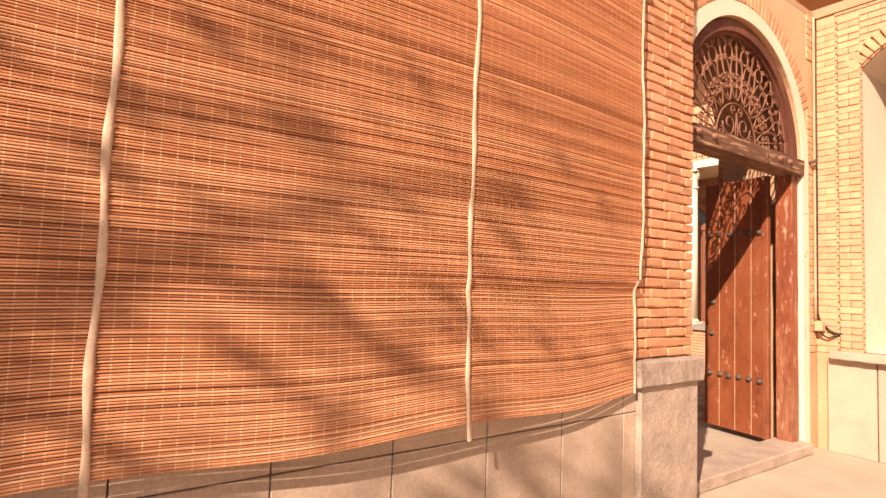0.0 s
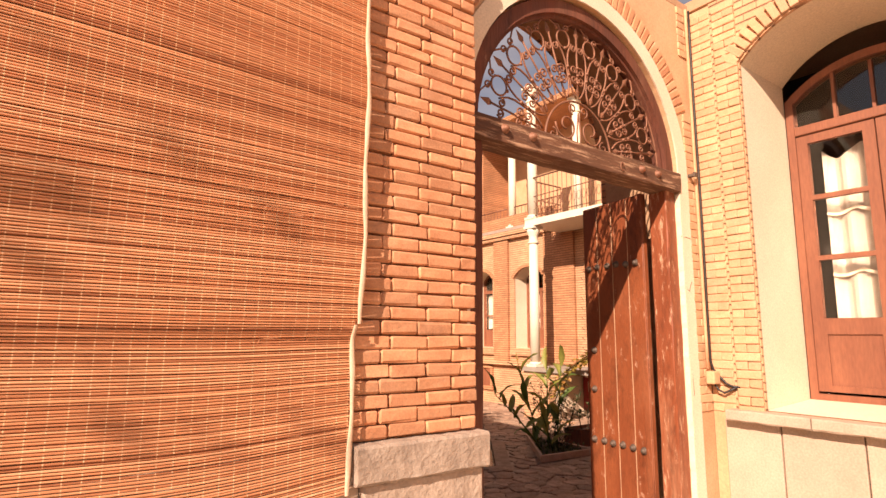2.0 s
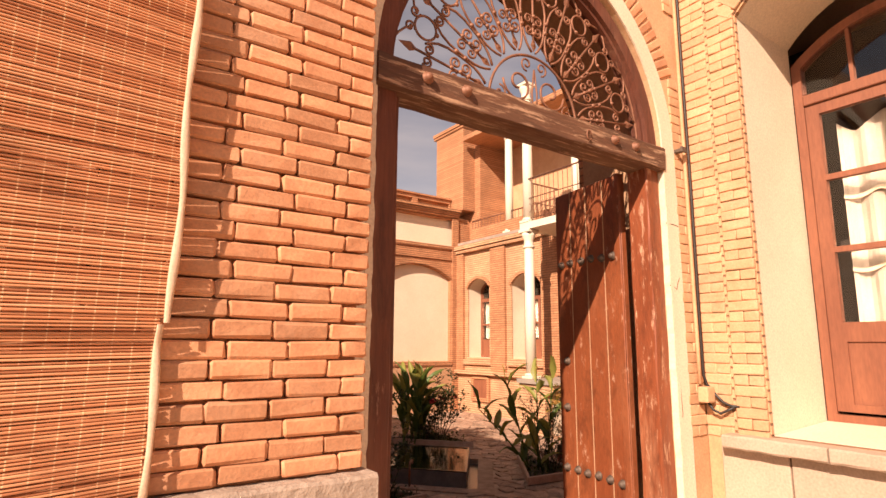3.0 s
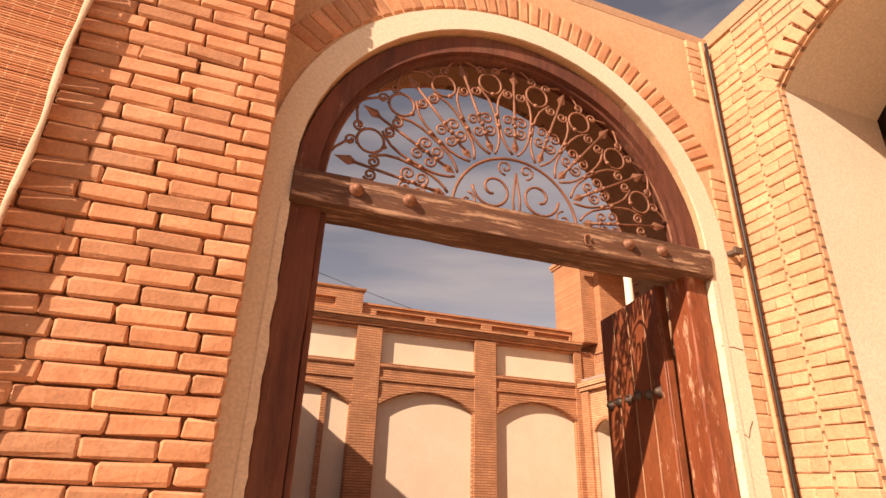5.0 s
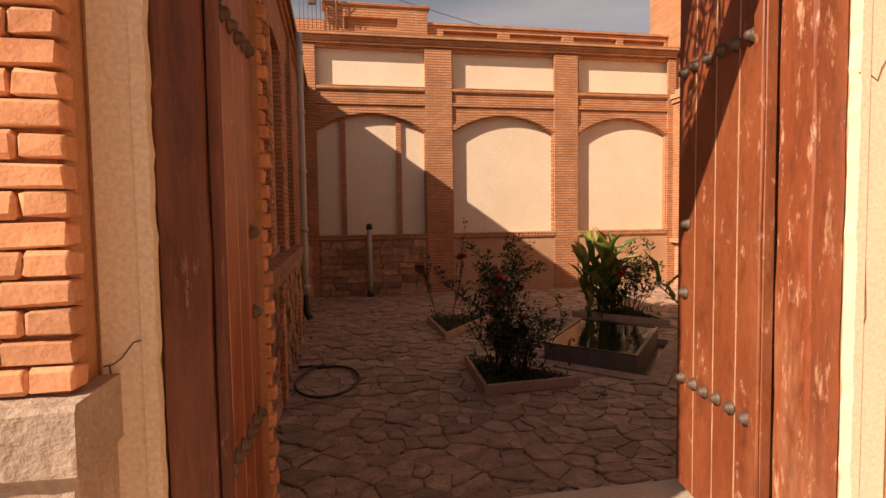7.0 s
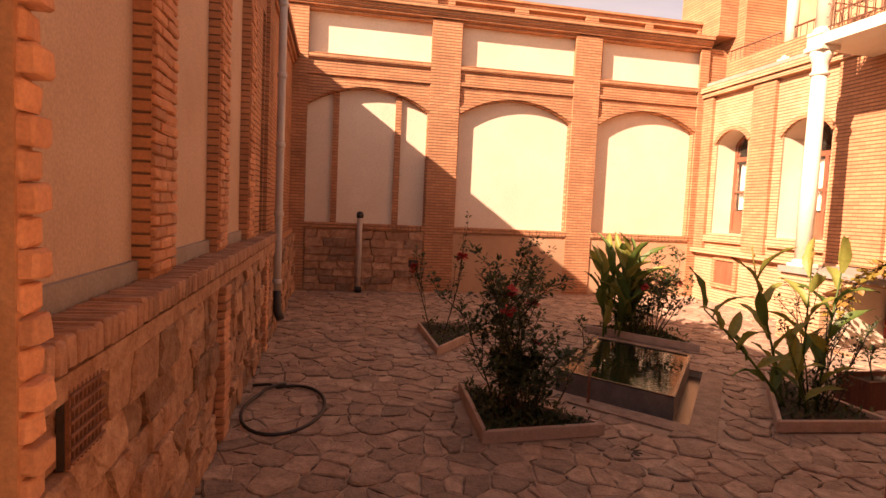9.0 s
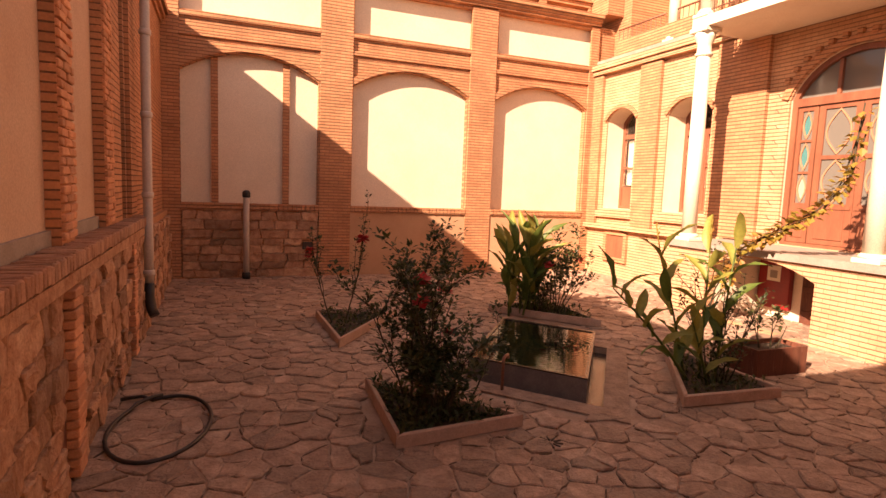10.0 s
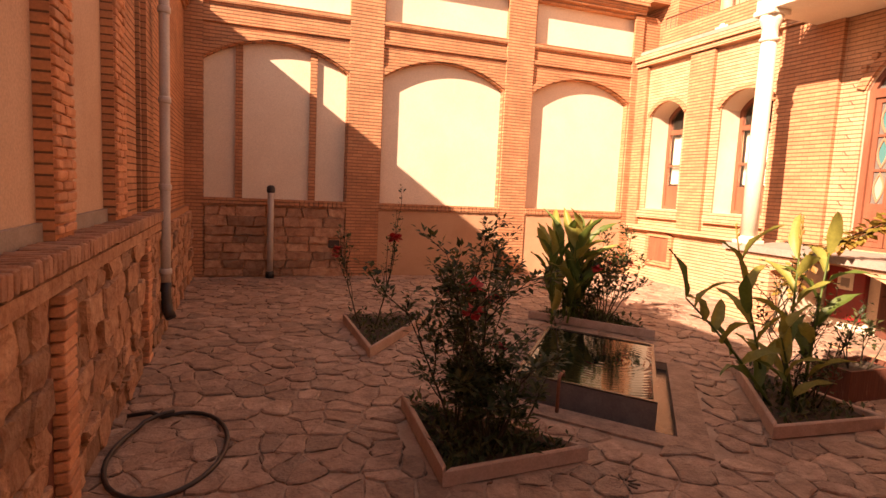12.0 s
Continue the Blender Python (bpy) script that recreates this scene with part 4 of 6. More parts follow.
PLANTERS = {
    "A": [(5.39, 5.69), (6.25, 5.755), (5.455, 6.675)],
    "B": [(7.52, 5.7), (8.42, 5.63), (8.4, 6.83)],
    "C": [(5.465, 8.98), (5.478, 7.722), (6.4, 8.92)],
    "D": [(7.55, 8.85), (8.43, 7.8), (8.45, 8.85)],
}
for key, tri in PLANTERS.items():
    c = sum((Vector(p) for p in tri), Vector((0, 0))) / 3
    bed = thing("planter_bed", "triangular soil bed edged with pale boards", "planter", "beds round the pool", at=(c.x, c.y, FLOOR))
    for i in range(3):
        p, q = Vector(tri[i]), Vector(tri[(i + 1) % 3])
        t = (q - p).normalized()
        n = Vector((-t.y, t.x)) * (0.03 if (Vector((-t.y, t.x))).dot(c - p) > 0 else -0.03)
        quad = [tuple(p + t * 0.002), tuple(q - t * 0.002), tuple(q - t * 0.05 + n), tuple(p + t * 0.05 + n)]
        bm = slab([quad], flat(FLOOR), (0, 0, 0.085 + 0.004 * i))
        bmesh.ops.bevel(bm, geom=[e for e in bm.edges if all(v.co.z > 0 for v in e.verts)], offset=0.008, segments=1, affect="EDGES")
        part("edging", bm, M_EDGE, bed)
    inner = [tuple(Vector(p) + (c - Vector(p)) * 0.09) for p in tri]
    bm = bmesh.new()
    N = 14
    grid = {}
    for i in range(N + 1):
        for j in range(N + 1 - i):
            u, v = i / N, j / N
            p = Vector(inner[0]) * (1 - u - v) + Vector(inner[1]) * u + Vector(inner[2]) * v
            grid[i, j] = bm.verts.new((p.x, p.y, FLOOR + 0.04 + 0.035 * noise.noise((p.x * 4, p.y * 4, 0)) + 0.02 * noise.noise((p.x * 15, p.y * 15, 3))))
    for i in range(N):
        for j in range(N - i):
            bm.faces.new((grid[i, j], grid[i + 1, j], grid[i, j + 1]))
            if i + j < N - 1:
                bm.faces.new((grid[i + 1, j], grid[i + 1, j + 1], grid[i, j + 1]))
    part("soil", bm, M_DIRT, bed, "dark crumbly soil")
    settle_parts(bed)

hose = bmesh.new()
pts = [(3.86, 6.86, FLOOR + 0.02), (3.98, 6.9, FLOOR + 0.015)]
for a in np.linspace(1.9, -4.6, 34):
    rr = 1.0 + 0.05 * math.sin(2 * a)
    pts.append((4.14 + 0.275 * rr * math.cos(a), 6.38 + 0.47 * rr * math.sin(a), FLOOR + 0.014 + (0.02 if a < -4.0 else 0)))
tube(hose, pts, 0.0125, 7)
tagged(link_mesh("garden_hose", hose, M_RUBBER), "black rubber garden hose coiled on the paving", "hose")

M_PVC = surface("grey_pipe", (0.55, 0.5, 0.45), (0.5, 0.45, 0.4), (0.42, 0.36, 0.3), 4, 60, 0.5, 0, 0.001)
vent = thing("vent_pipe", "pale standing vent pipe with a black cap", "pipe", at=(4.86, 11.75, FLOOR))
bm = bmesh.new()
lathe(bm, ((0.045, FLOOR), (0.045, 1.2), (0.043, 1.215)), 4.86, 11.75, 16)
part("tube", bm, M_PVC, vent)
bm = bmesh.new()
lathe(bm, ((0.05, 1.2), (0.058, 1.215), (0.058, 1.27), (0.045, 1.3), (0.02, 1.31)), 4.86, 11.75, 16)
part("cap", bm, M_RUBBER, vent, "black plastic cap")
bm = bmesh.new()
lathe(bm, ((0.06, FLOOR), (0.06, FLOOR + 0.09), (0.046, FLOOR + 0.1)), 4.86, 11.75, 16)
part("socket", bm, M_RUBBER, vent)
settle_parts(vent)
down = thing("downpipe", "grey metal downpipe with joints on the shaded wall", "pipe", at=(3.85, 8.7, FLOOR))
bm = bmesh.new()
tube(bm, [(3.85, 8.7, z) for z in np.linspace(0.42, 3.78, 8)] , 0.042, 12)
part("tube", bm, M_PVC, down)
for z in (0.5, 1.25, 2.0, 2.75, 3.5):
    bm = bmesh.new()
    lathe(bm, ((0.044, z), (0.052, z + 0.01), (0.052, z + 0.05), (0.044, z + 0.06)), 3.85, 8.7, 14)
    part("joint", bm, M_PVC, down)
bm = bmesh.new()
tube(bm, [(3.85, 8.7, 0.43), (3.85, 8.69, 0.3), (3.87, 8.66, 0.18), (3.9, 8.63, 0.12)], 0.046, 12)
part("shoe", bm, M_RUBBER, down, "dark outlet shoe")
settle_parts(down)
part("flash", boxes((3.712, 8.45, 1.1, 3.75, 8.8, 3.655)), M_BRY, bpy.data.objects["wall_west"])
# back sheet coloured near-black for the shade in the recess
part("slot_back", boxes((3.57, 8.2, 1.05, 3.59, 8.4, 3.29)), M_DARK, bpy.data.objects["wall_west"], "recess back with its shade put into the colour")
for a, b in ((3.75, 4.875), (5.2, 6.2), (6.49, 7.44)):
    part("niche_kerb", boxes((3.641, a + 0.002, 1.041, 3.665, b - 0.002, 1.15)), M_CONC, bpy.data.objects["wall_west"], "dark plaster kerb at the niche foot")
grate = thing("vent_grate", "rusty square vent grate in the low wall", "grate", at=(3.83, 3.99, 0.73))
part("backing", boxes((3.8, 3.885, 0.73, 3.815, 4.095, 0.935)), M_DARK, grate)
for i in range(9):
    part("bar", boxes((3.816, 3.892 + 0.0235 * i, 0.732, 3.827, 3.899 + 0.0235 * i, 0.933)), M_IRON, grate)
for i in range(6):
    part("bar", boxes((3.8275, 3.887, 0.745 + 0.034 * i, 3.834, 4.093, 0.753 + 0.034 * i)), M_IRON, grate)
settle_parts(grate)

# strips in the first blind arch and a small vent in the far wall
for x in (4.42, 5.46):
    part("thin_pilaster", boxes((x - 0.05, 11.99, 1.101, x + 0.05, 12.0395, 3.3)), M_BRX, north)
for a, b in ((3.951, 5.969), (6.481, 8.549), (9.041, 11.019)):
    bm = bmesh.new()
    n = int((b - a) / 0.068)
    for i in range(n):
        x = a + (b - a) * i / n
        box(bm, x + 0.004, 11.875 + rng.uniform(-0.004, 0.004), 1.0, x + (b - a) / n - 0.004, 12.0, 1.099)
    tagged(part("sill_course", bm, M_BRX, north), kind="stuff")
for a, b in ((6.481, 8.549), (9.041, 11.019)):
    part("dado", boxes((a, 11.905, -0.1, b, 11.929, 0.995)), M_PLASTER_CLAY, north, "rough clay plaster dado")
# solid near-black block; the shade of a hole is in its colour
part("air_hole", boxes((5.72, 11.872, 0.38, 5.88, 11.9, 0.5)), M_DARK, north, "small block painted near-black as a shaded air hole")

# ---- roof top: aerial and wire ----
aerial = thing("roof_aerial", "thin metal grid aerial with a side mast on the roof", "aerial", at=(4.1, 12.0, 4.85))
bm = bmesh.new()
tube(bm, [(4.36, 12.0, 4.851), (4.36, 12.0, 5.95)], 0.012, 6)
for z in (5.1, 5.28, 5.45, 5.6, 5.75, 5.9):
    tube(bm, [(4.22, 11.98, z + 0.08), (4.36, 12.0, z), (4.52, 12.02, z + 0.1)], 0.007, 5)
part("mast", bm, M_IRON, aerial)
bm = bmesh.new()
for i in range(9):
    x = 3.7 + 0.075 * i
    tube(bm, [(x, 12.0, 4.851), (x, 12.0, 5.8), (x - 0.04, 11.8, 6.15)], 0.006, 5)
tube(bm, [(3.66, 12.0, 5.55), (3.66, 12.0, 5.78), (4.36, 12.0, 5.92)], 0.008, 5)
part("grid", bm, M_IRON, aerial)
bm = bmesh.new()
box(bm, 3.86, 11.88, 5.35, 4.0, 11.96, 5.75, 0.01)
part("reflector", bm, M_BOLT, aerial)
settle_parts(aerial)
wire = bmesh.new()
tube(wire, [(4.36 + 9.0 * t, 12.05 + 2.0 * t, 5.9 - 0.9 * t - 0.9 * t * (1 - t)) for t in np.linspace(0, 1, 20)], 0.006, 4)
tagged(link_mesh("overhead_wire", wire, M_RUBBER), "thin sagging wire from the aerial over the roof", "wire")

# ---- east range: windows, door, columns, rails ----
for (a, b), z0, zs, r in WIN_R:
    w = thing("east_window", "brown wooden window with white curtains in a deep reveal", "window", "east windows", at=(11.62, (a + b) / 2, z0))
    part("frame", slab([arched(a, b, z0, zs, r, 14), rect(a + 0.06, z0 + 0.06, (a + b) / 2 - 0.03, zs - 0.3), rect((a + b) / 2 + 0.03, z0 + 0.06, b - 0.06, zs - 0.3), arched(a + 0.06, b - 0.06, zs - 0.22, zs - 0.02, r * 0.85, 12)], on_x(11.585), (0.06, 0, 0)), M_WOOD_WIN, w)
    for y0, y1 in ((a + 0.06, (a + b) / 2 - 0.03), ((a + b) / 2 + 0.03, b - 0.06)):
        part("glazing_bar", boxes((11.59, y0, z0 + 0.75, 11.63, y1, z0 + 0.79)), M_WOOD_WIN, w)
        part("lower_panel", boxes((11.6, y0, z0 + 0.06, 11.62, y1, z0 + 0.42)), M_WOOD_WIN, w)
        pane("pane", boxes((11.606, y0, z0 + 0.42, 11.61, y1, zs - 0.3)), w)
    pane("pane", slab([arched(a + 0.061, b - 0.061, zs - 0.219, zs - 0.02, r * 0.84, 12)], on_x(11.606), (0.004, 0, 0)), w)
    settle_parts(w)
    bm = bmesh.new()
    box(bm, 11.68, a + 0.08, z0 + 0.45, 11.69, b - 0.08, zs - 0.33)
    tagged(link_mesh("curtain", bm, M_CURTAIN), "white curtain behind a courtyard window", "curtain")


def vesica(cu, cv, w, h, n=8):
    """A pointed oval outline."""
    right = [(cu + w * math.cos(math.pi * (i / n - 0.5)) ** 1.0, cv + h * (2 * i / n - 1)) for i in range(n + 1)]
    left = [(2 * cu - u, v) for u, v in right[1:-1]][::-1]
    return right + left


D0, D1 = DOOR_R[0], DOOR_R[1]
door = thing("east_door", "red-brown double door with pointed oval glass and fanlight", "door", at=(11.3, 7.1, 0.89))
part("frame", slab([arched(D0, D1, 0.895, 2.75, 0.549, 16), rect(D0 + 0.07, 0.93, D1 - 0.07, 2.66), arched(D0 + 0.07, D1 - 0.07, 2.76, 2.77, 0.46, 16)], on_x(11.26), (0.1, 0, 0)), M_WOOD_WIN, door)
for y in (6.75, 7.35):
    part("fanlight_bar", boxes((11.27, y - 0.02, 2.761, 11.34, y + 0.02, 3.18)), M_WOOD_WIN, door)
M_GLASS_DIM, g2, g3, g4 = nodes("dim_glass")
g4.inputs["Base Color"].default_value, g4.inputs["Roughness"].default_value = (0.16, 0.15, 0.13, 1), 0.06
M_GLASS_TEAL, g2, g3, g4 = nodes("teal_glass")
g4.inputs["Base Color"].default_value, g4.inputs["Roughness"].default_value = (0.05, 0.2, 0.2, 1), 0.08
pane("pane", slab([arched(D0 + 0.071, D1 - 0.071, 2.761, 2.77, 0.459, 16)], on_x(11.31), (0.005, 0, 0)), door, "dim arched fanlight glass", M_GLASS_DIM)
M_BEAD = surface("pink_bead", (0.5, 0.24, 0.14), (0.44, 0.2, 0.115), (0.36, 0.15, 0.085), 6, 70, 0.6, 0, 0.001)
for a, b in ((7.06, 7.56), (6.56, 7.055)):
    c = (a + b) / 2
    lights = ((1.44, 1.985), (2.035, 2.6))
    lf = part("door_leaf", slab([rect(a, 0.935, b, 2.655)] + [rect(a + 0.075, p, b - 0.075, q) for p, q in lights], on_x(11.285), (0.04, 0, 0)), M_WOOD_WIN, door)
    part("kick_panel", boxes((11.272, a + 0.08, 1.0, 11.2845, b - 0.08, 1.36), bev=0.004), M_WOOD_WIN, lf)
    for p, q in lights:
        v, h = (p + q) / 2, (q - p) / 2 - 0.003
        pane("pane", boxes((11.303, a + 0.076, p + 0.001, 11.307, b - 0.076, q - 0.001)), lf, "dim glass behind the oval", M_GLASS_DIM)
        part("oval_bead", slab([vesica(c, v, 0.155, h), vesica(c, v, 0.137, h - 0.024)], on_x(11.286), (0.014, 0, 0)), M_BEAD, lf, "pinkish wooden oval tracery")
    part("door_rail", boxes((11.274, a + 0.02, 1.375, 11.2845, b - 0.02, 1.42)), M_WOOD_WIN, lf)
bm = bmesh.new()
tube(bm, [(11.28, 7.1, 1.72), (11.25, 7.1, 1.74), (11.245, 7.1, 1.84), (11.28, 7.1, 1.86)], 0.009, 6)
part("door_handle", bm, M_IRON, door, "dark iron pull handle")
for a, b in ((7.575, 7.825), (6.375, 6.55)):
    c = (a + b) / 2
    k = (b - a) / 0.25
    spans = ((1.44, 1.81), (1.84, 2.21), (2.24, 2.6))
    sd = part("side_light", slab([rect(a, 0.935, b, 2.655)] + [rect(a + 0.055 * k, p, b - 0.055 * k, q) for p, q in spans], on_x(11.285), (0.04, 0, 0)), M_WOOD_WIN, door)
    part("kick_panel", boxes((11.274, a + 0.05, 1.0, 11.2845, b - 0.05, 1.36), bev=0.004), M_WOOD_WIN, sd)
    for (p, q), m in zip(spans, (M_CURTAIN, M_GLASS_TEAL, M_GLASS_TEAL)):
        v, h = (p + q) / 2, (q - p) / 2 - 0.004
        pane("pane", slab([vesica(c, v, 0.045 * k, h * 0.8, 6)], on_x(11.303), (0.004, 0, 0)), sd, "small pointed coloured light", m)
        pane("pane", slab([rect(a + 0.056 * k, p + 0.001, b - 0.056 * k, q - 0.001), vesica(c, v, 0.046 * k, h * 0.81, 6)], on_x(11.303), (0.004, 0, 0)), sd, "dim spandrel glass", M_GLASS_DIM)
        part("oval_bead", slab([vesica(c, v, 0.062 * k, h, 6), vesica(c, v, 0.046 * k, h * 0.82, 6)], on_x(11.287), (0.012, 0, 0)), M_BEAD, sd, "pinkish wooden tracery")
settle_parts(door)
part("door_arch", slab([ring_outline(D0 - 0.01, D1 + 0.01, 2.75, 0.55, 0.1, 16)], on_x(XR - 0.03), (0.029, 0, 0)), M_BRY, east)
bm = bmesh.new()
for i in range(13):
    a = radians(35 + 110 * i / 12)
    c = Vector((XR - 0.035, 7.1 + 1.0 * math.cos(a), 2.42 + 1.0 * math.sin(a)))
    box(bm, c.x - 0.03, c.y - 0.03, c.z - 0.035, c.x + 0.03, c.y + 0.03, c.z + 0.035)
tagged(part("dentils", bm, M_BRY, east, "brick dentils over the door arch"), kind="stuff")
# crooked dark bars on the face paint the shade of small brick gaps
for i in range(10):
    z = 1.02 + 0.2 * i
    bm = bmesh.new()
    tube(bm, [(XR - 0.002, 8.05 + u, z + w) for u, w in ((0.03, 0.028), (0.012, 0.03), (0.008, 0.012), (-0.006, 0.0), (-0.012, -0.016), (-0.03, -0.018))], 0.006, 4)
    part("gap_shade", bm, M_CRACK, east, "small crooked dark bar painting the shade of a brickwork gap")


def column(x, y, z0, z1, r):
    col = thing("column", "white painted round column with a moulded capital", "column", "white columns", at=(x, y, z0))
    h = z1 - z0
    bm = bmesh.new()
    lathe(bm, ((r, z0 + 0.1), (r * 1.0, z0 + h * 0.4), (r * 0.9, z1 - 0.36)), x, y, 20)
    part("shaft", bm, M_WHITE, col)
    bm = bmesh.new()
    box(bm, x - r * 1.3, y - r * 1.3, z0, x + r * 1.3, y + r * 1.3, z0 + 0.05, 0.008)
    lathe(bm, ((r * 1.25, z0 + 0.05), (r * 1.28, z0 + 0.075), (r * 1.05, z0 + 0.1)), x, y, 20)
    part("base", bm, M_WHITE, col)
    bm = bmesh.new()
    lathe(bm, ((r * 0.9, z1 - 0.36), (r * 1.15, z1 - 0.345), (r * 1.15, z1 - 0.32), (r * 0.92, z1 - 0.3), (r * 0.95, z1 - 0.2), (r * 1.3, z1 - 0.12), (r * 1.35, z1 - 0.06)), x, y, 20)
    box(bm, x - r * 1.45, y - r * 1.45, z1 - 0.06, x + r * 1.45, y + r * 1.45, z1, 0.008)
    part("capital", bm, M_WHITE, col)
    return settle_parts(col)


column(10.25, 8.43, 0.88, 3.64, 0.095)
column(10.25, 6.17, 0.88, 3.64, 0.1)
column(10.25, 8.43, 3.77, 6.6, 0.095)
column(11.35, 10.17, 4.0, 6.6, 0.09)
column(11.35, 8.2, 4.0, 6.6, 0.09)


def railing(name, p, q, z0, h, label):
    rl_ = thing(name, label, "railing", "balcony rails", at=(p[0], p[1], z0))
    p, q = Vector((*p, z0)), Vector((*q, z0))
    L = (q - p).length
    for z in (0.08, h * 0.55, h):
        bm = bmesh.new()
        tube(bm, [p + Vector((0, 0, z)), q + Vector((0, 0, z))], 0.016 if z == h else 0.009, 6)
        part("rail", bm, M_IRON, rl_)
    n = int(L / 0.11)
    for i in range(n + 1):
        b = p + (q - p) * i / n
        bm = bmesh.new()
        tube(bm, [b, b + Vector((0, 0, h))], 0.007, 5)
        part("baluster", bm, M_IRON, rl_)
    t = (q - p).normalized()
    bm = bmesh.new()
    for i in range(n):
        c = p + (q - p) * (i + 0.5) / n + Vector((0, 0, h * 0.33))
        tube(bm, [c + t * (0.04 * math.cos(a)) + Vector((0, 0, 0.09 * math.sin(a))) for a in np.linspace(0, 2 * math.pi, 9)[:-1]], 0.005, 4, closed=True)
    tagged(part("scrollwork", bm, M_IRON, rl_), kind="stuff")
    return settle_parts(rl_)


railing("balcony_railing", (10.2, 4.3), (10.2, 8.5), 3.771, 0.85, "rusty iron balcony railing with scrollwork")
railing("balcony_railing", (10.25, 8.52), (11.18, 8.52), 3.771, 0.85, "short rusty iron railing at the balcony end")
railing("loggia_railing", (11.3, 10.3), (11.3, 11.45), 4.001, 0.5, "low rusty iron railing between the loggia piers")
railing("loggia_railing", (11.3, 8.65), (11.3, 10.05), 4.001, 0.5, "low rusty iron railing beside a white column")
part("knee_wall", boxes((11.25, 8.7, 4.001, 11.29, 11.45, 4.3)), M_BRY, bpy.data.objects["wall_east_upper"], "low brick knee wall")

# cellar entry
structure("wall_cellar", boxes((XR - 0.06, 6.31, -0.12, XR - 0.002, 8.02, 0.8)), M_PLASTER, "white back wall of the cellar entry", "wall")
fire = thing("fire_cabinet", "dark red hose cabinet with a white notice", "cabinet", at=(XR - 0.12, 7.78, 0.05))
M_RED = surface("red_enamel", (0.28, 0.02, 0.018), (0.22, 0.015, 0.014), (0.16, 0.012, 0.01), 4, 60, 0.4, 0, 0.001)
bm = bmesh.new()
box(bm, XR - 0.14, 7.55, 0.06, XR - 0.062, 7.99, 0.7, 0.01)
part("body", bm, M_RED, fire)
part("notice", boxes((XR - 0.146, 7.68, 0.42, XR - 0.1405, 7.86, 0.62)), M_WHITE, fire, "white paper notice")
part("print", boxes((XR - 0.149, 7.72, 0.46, XR - 0.1465, 7.82, 0.56)), M_CONC, fire, "grey printed block")
settle_parts(fire)
bm = bmesh.new()
box(bm, XR - 0.1, 6.98, FLOOR, XR - 0.062, 7.42, 0.72, 0.006)
cd = tagged(link_mesh("cellar_door", bm, M_WOOD_OLD), "dark low cellar door under the porch", "door")
bm = bmesh.new()
for z in (0.05, 0.35, 0.62):
    box(bm, XR - 0.115, 7.0, z, XR - 0.101, 7.4, z + 0.06, 0.004)
part("ledge", bm, M_WOOD_OLD, cd)
part("cellar_flap", boxes((XR - 0.02, 10.78, 0.3, XR - 0.002, 11.25, 0.72)), M_WOOD_WIN, east, "pinkish boarded cellar window")
part("flap_frame", slab([arched(10.7, 11.33, 0.22, 0.74, 0.07, 8), rect(10.78, 0.3, 11.25, 0.72)], on_x(XR - 0.05), (0.049, 0, 0)), M_BRY, east)
part("air_hole", boxes((XR - 0.012, 9.3, 0.66, XR - 0.002, 9.46, 0.74)), M_DARK, east, "small block painted near-black as a shaded air hole")
trough = thing("flower_trough", "brown metal flower trough on the paving", "trough", at=(8.92, 6.15, FLOOR))
part("box", slab([rect(8.64, 6.02, 9.24, 6.32), rect(8.66, 6.04, 9.22, 6.3)], flat(FLOOR), (0, 0, 0.24)), M_WOOD_OLD, trough)
part("base", boxes((8.661, 6.041, FLOOR + 0.004, 9.219, 6.299, FLOOR + 0.2)), M_DIRT, trough, "dark potting soil")
settle_parts(trough)

# ---- plants ----
def leafy(name, a, b, c):
    m, n, l, bs = nodes(name)
    g = n.new("ShaderNodeNewGeometry")
    col = ramp(n, l, g.outputs["Random Per Island"], ((0.0, a), (0.5, b), (1.0, c)))
    col = mixc(n, l, 0.4, col, ramp(n, l, noise_tex(n, l, 30, 3, g.outputs["Position"]), ((0.3, (0.6, 0.6, 0.6)), (0.7, (1.3, 1.3, 1.3)))), "MULTIPLY")
    l.new(col, bs.inputs["Base Color"])
    bs.inputs["Roughness"].default_value = 0.5
    bs.inputs["Subsurface Weight"].default_value = 0.0
    tr = n.new("ShaderNodeBsdfTranslucent")
    l.new(col, tr.inputs["Color"])
    mx = n.new("ShaderNodeMixShader")
    mx.inputs[0].default_value = 0.35
    out = n["Material Output"]
    l.new(bs.outputs[0], mx.inputs[1])
    l.new(tr.outputs[0], mx.inputs[2])
    l.new(mx.outputs[0], out.inputs["Surface"])
    return m


M_ROSE_LEAF = leafy("rose_leaf", (0.03, 0.045, 0.014), (0.05, 0.07, 0.02), (0.1, 0.1, 0.03))
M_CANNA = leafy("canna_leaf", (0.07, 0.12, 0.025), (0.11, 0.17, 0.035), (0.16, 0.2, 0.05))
# yellower, lighter copy of the canna leaf, with sunlight put into its colour
M_CANNA_SUN = leafy("canna_leaf_sunlit", (0.2, 0.24, 0.05), (0.3, 0.3, 0.07), (0.36, 0.3, 0.08))
M_VINE = leafy("vine_leaf", (0.2, 0.17, 0.03), (0.34, 0.24, 0.05), (0.4, 0.2, 0.06))
M_STEM = surface("plant_stem", (0.06, 0.045, 0.02), (0.04, 0.03, 0.015), (0.12, 0.08, 0.04), 10, 70, 0.8, 0, 0.002)
M_PETAL = surface("red_petal", (0.5, 0.03, 0.025), (0.42, 0.02, 0.02), (0.55, 0.08, 0.05), 12, 70, 0.6, 0, 0.001)
prng = random.Random(21)


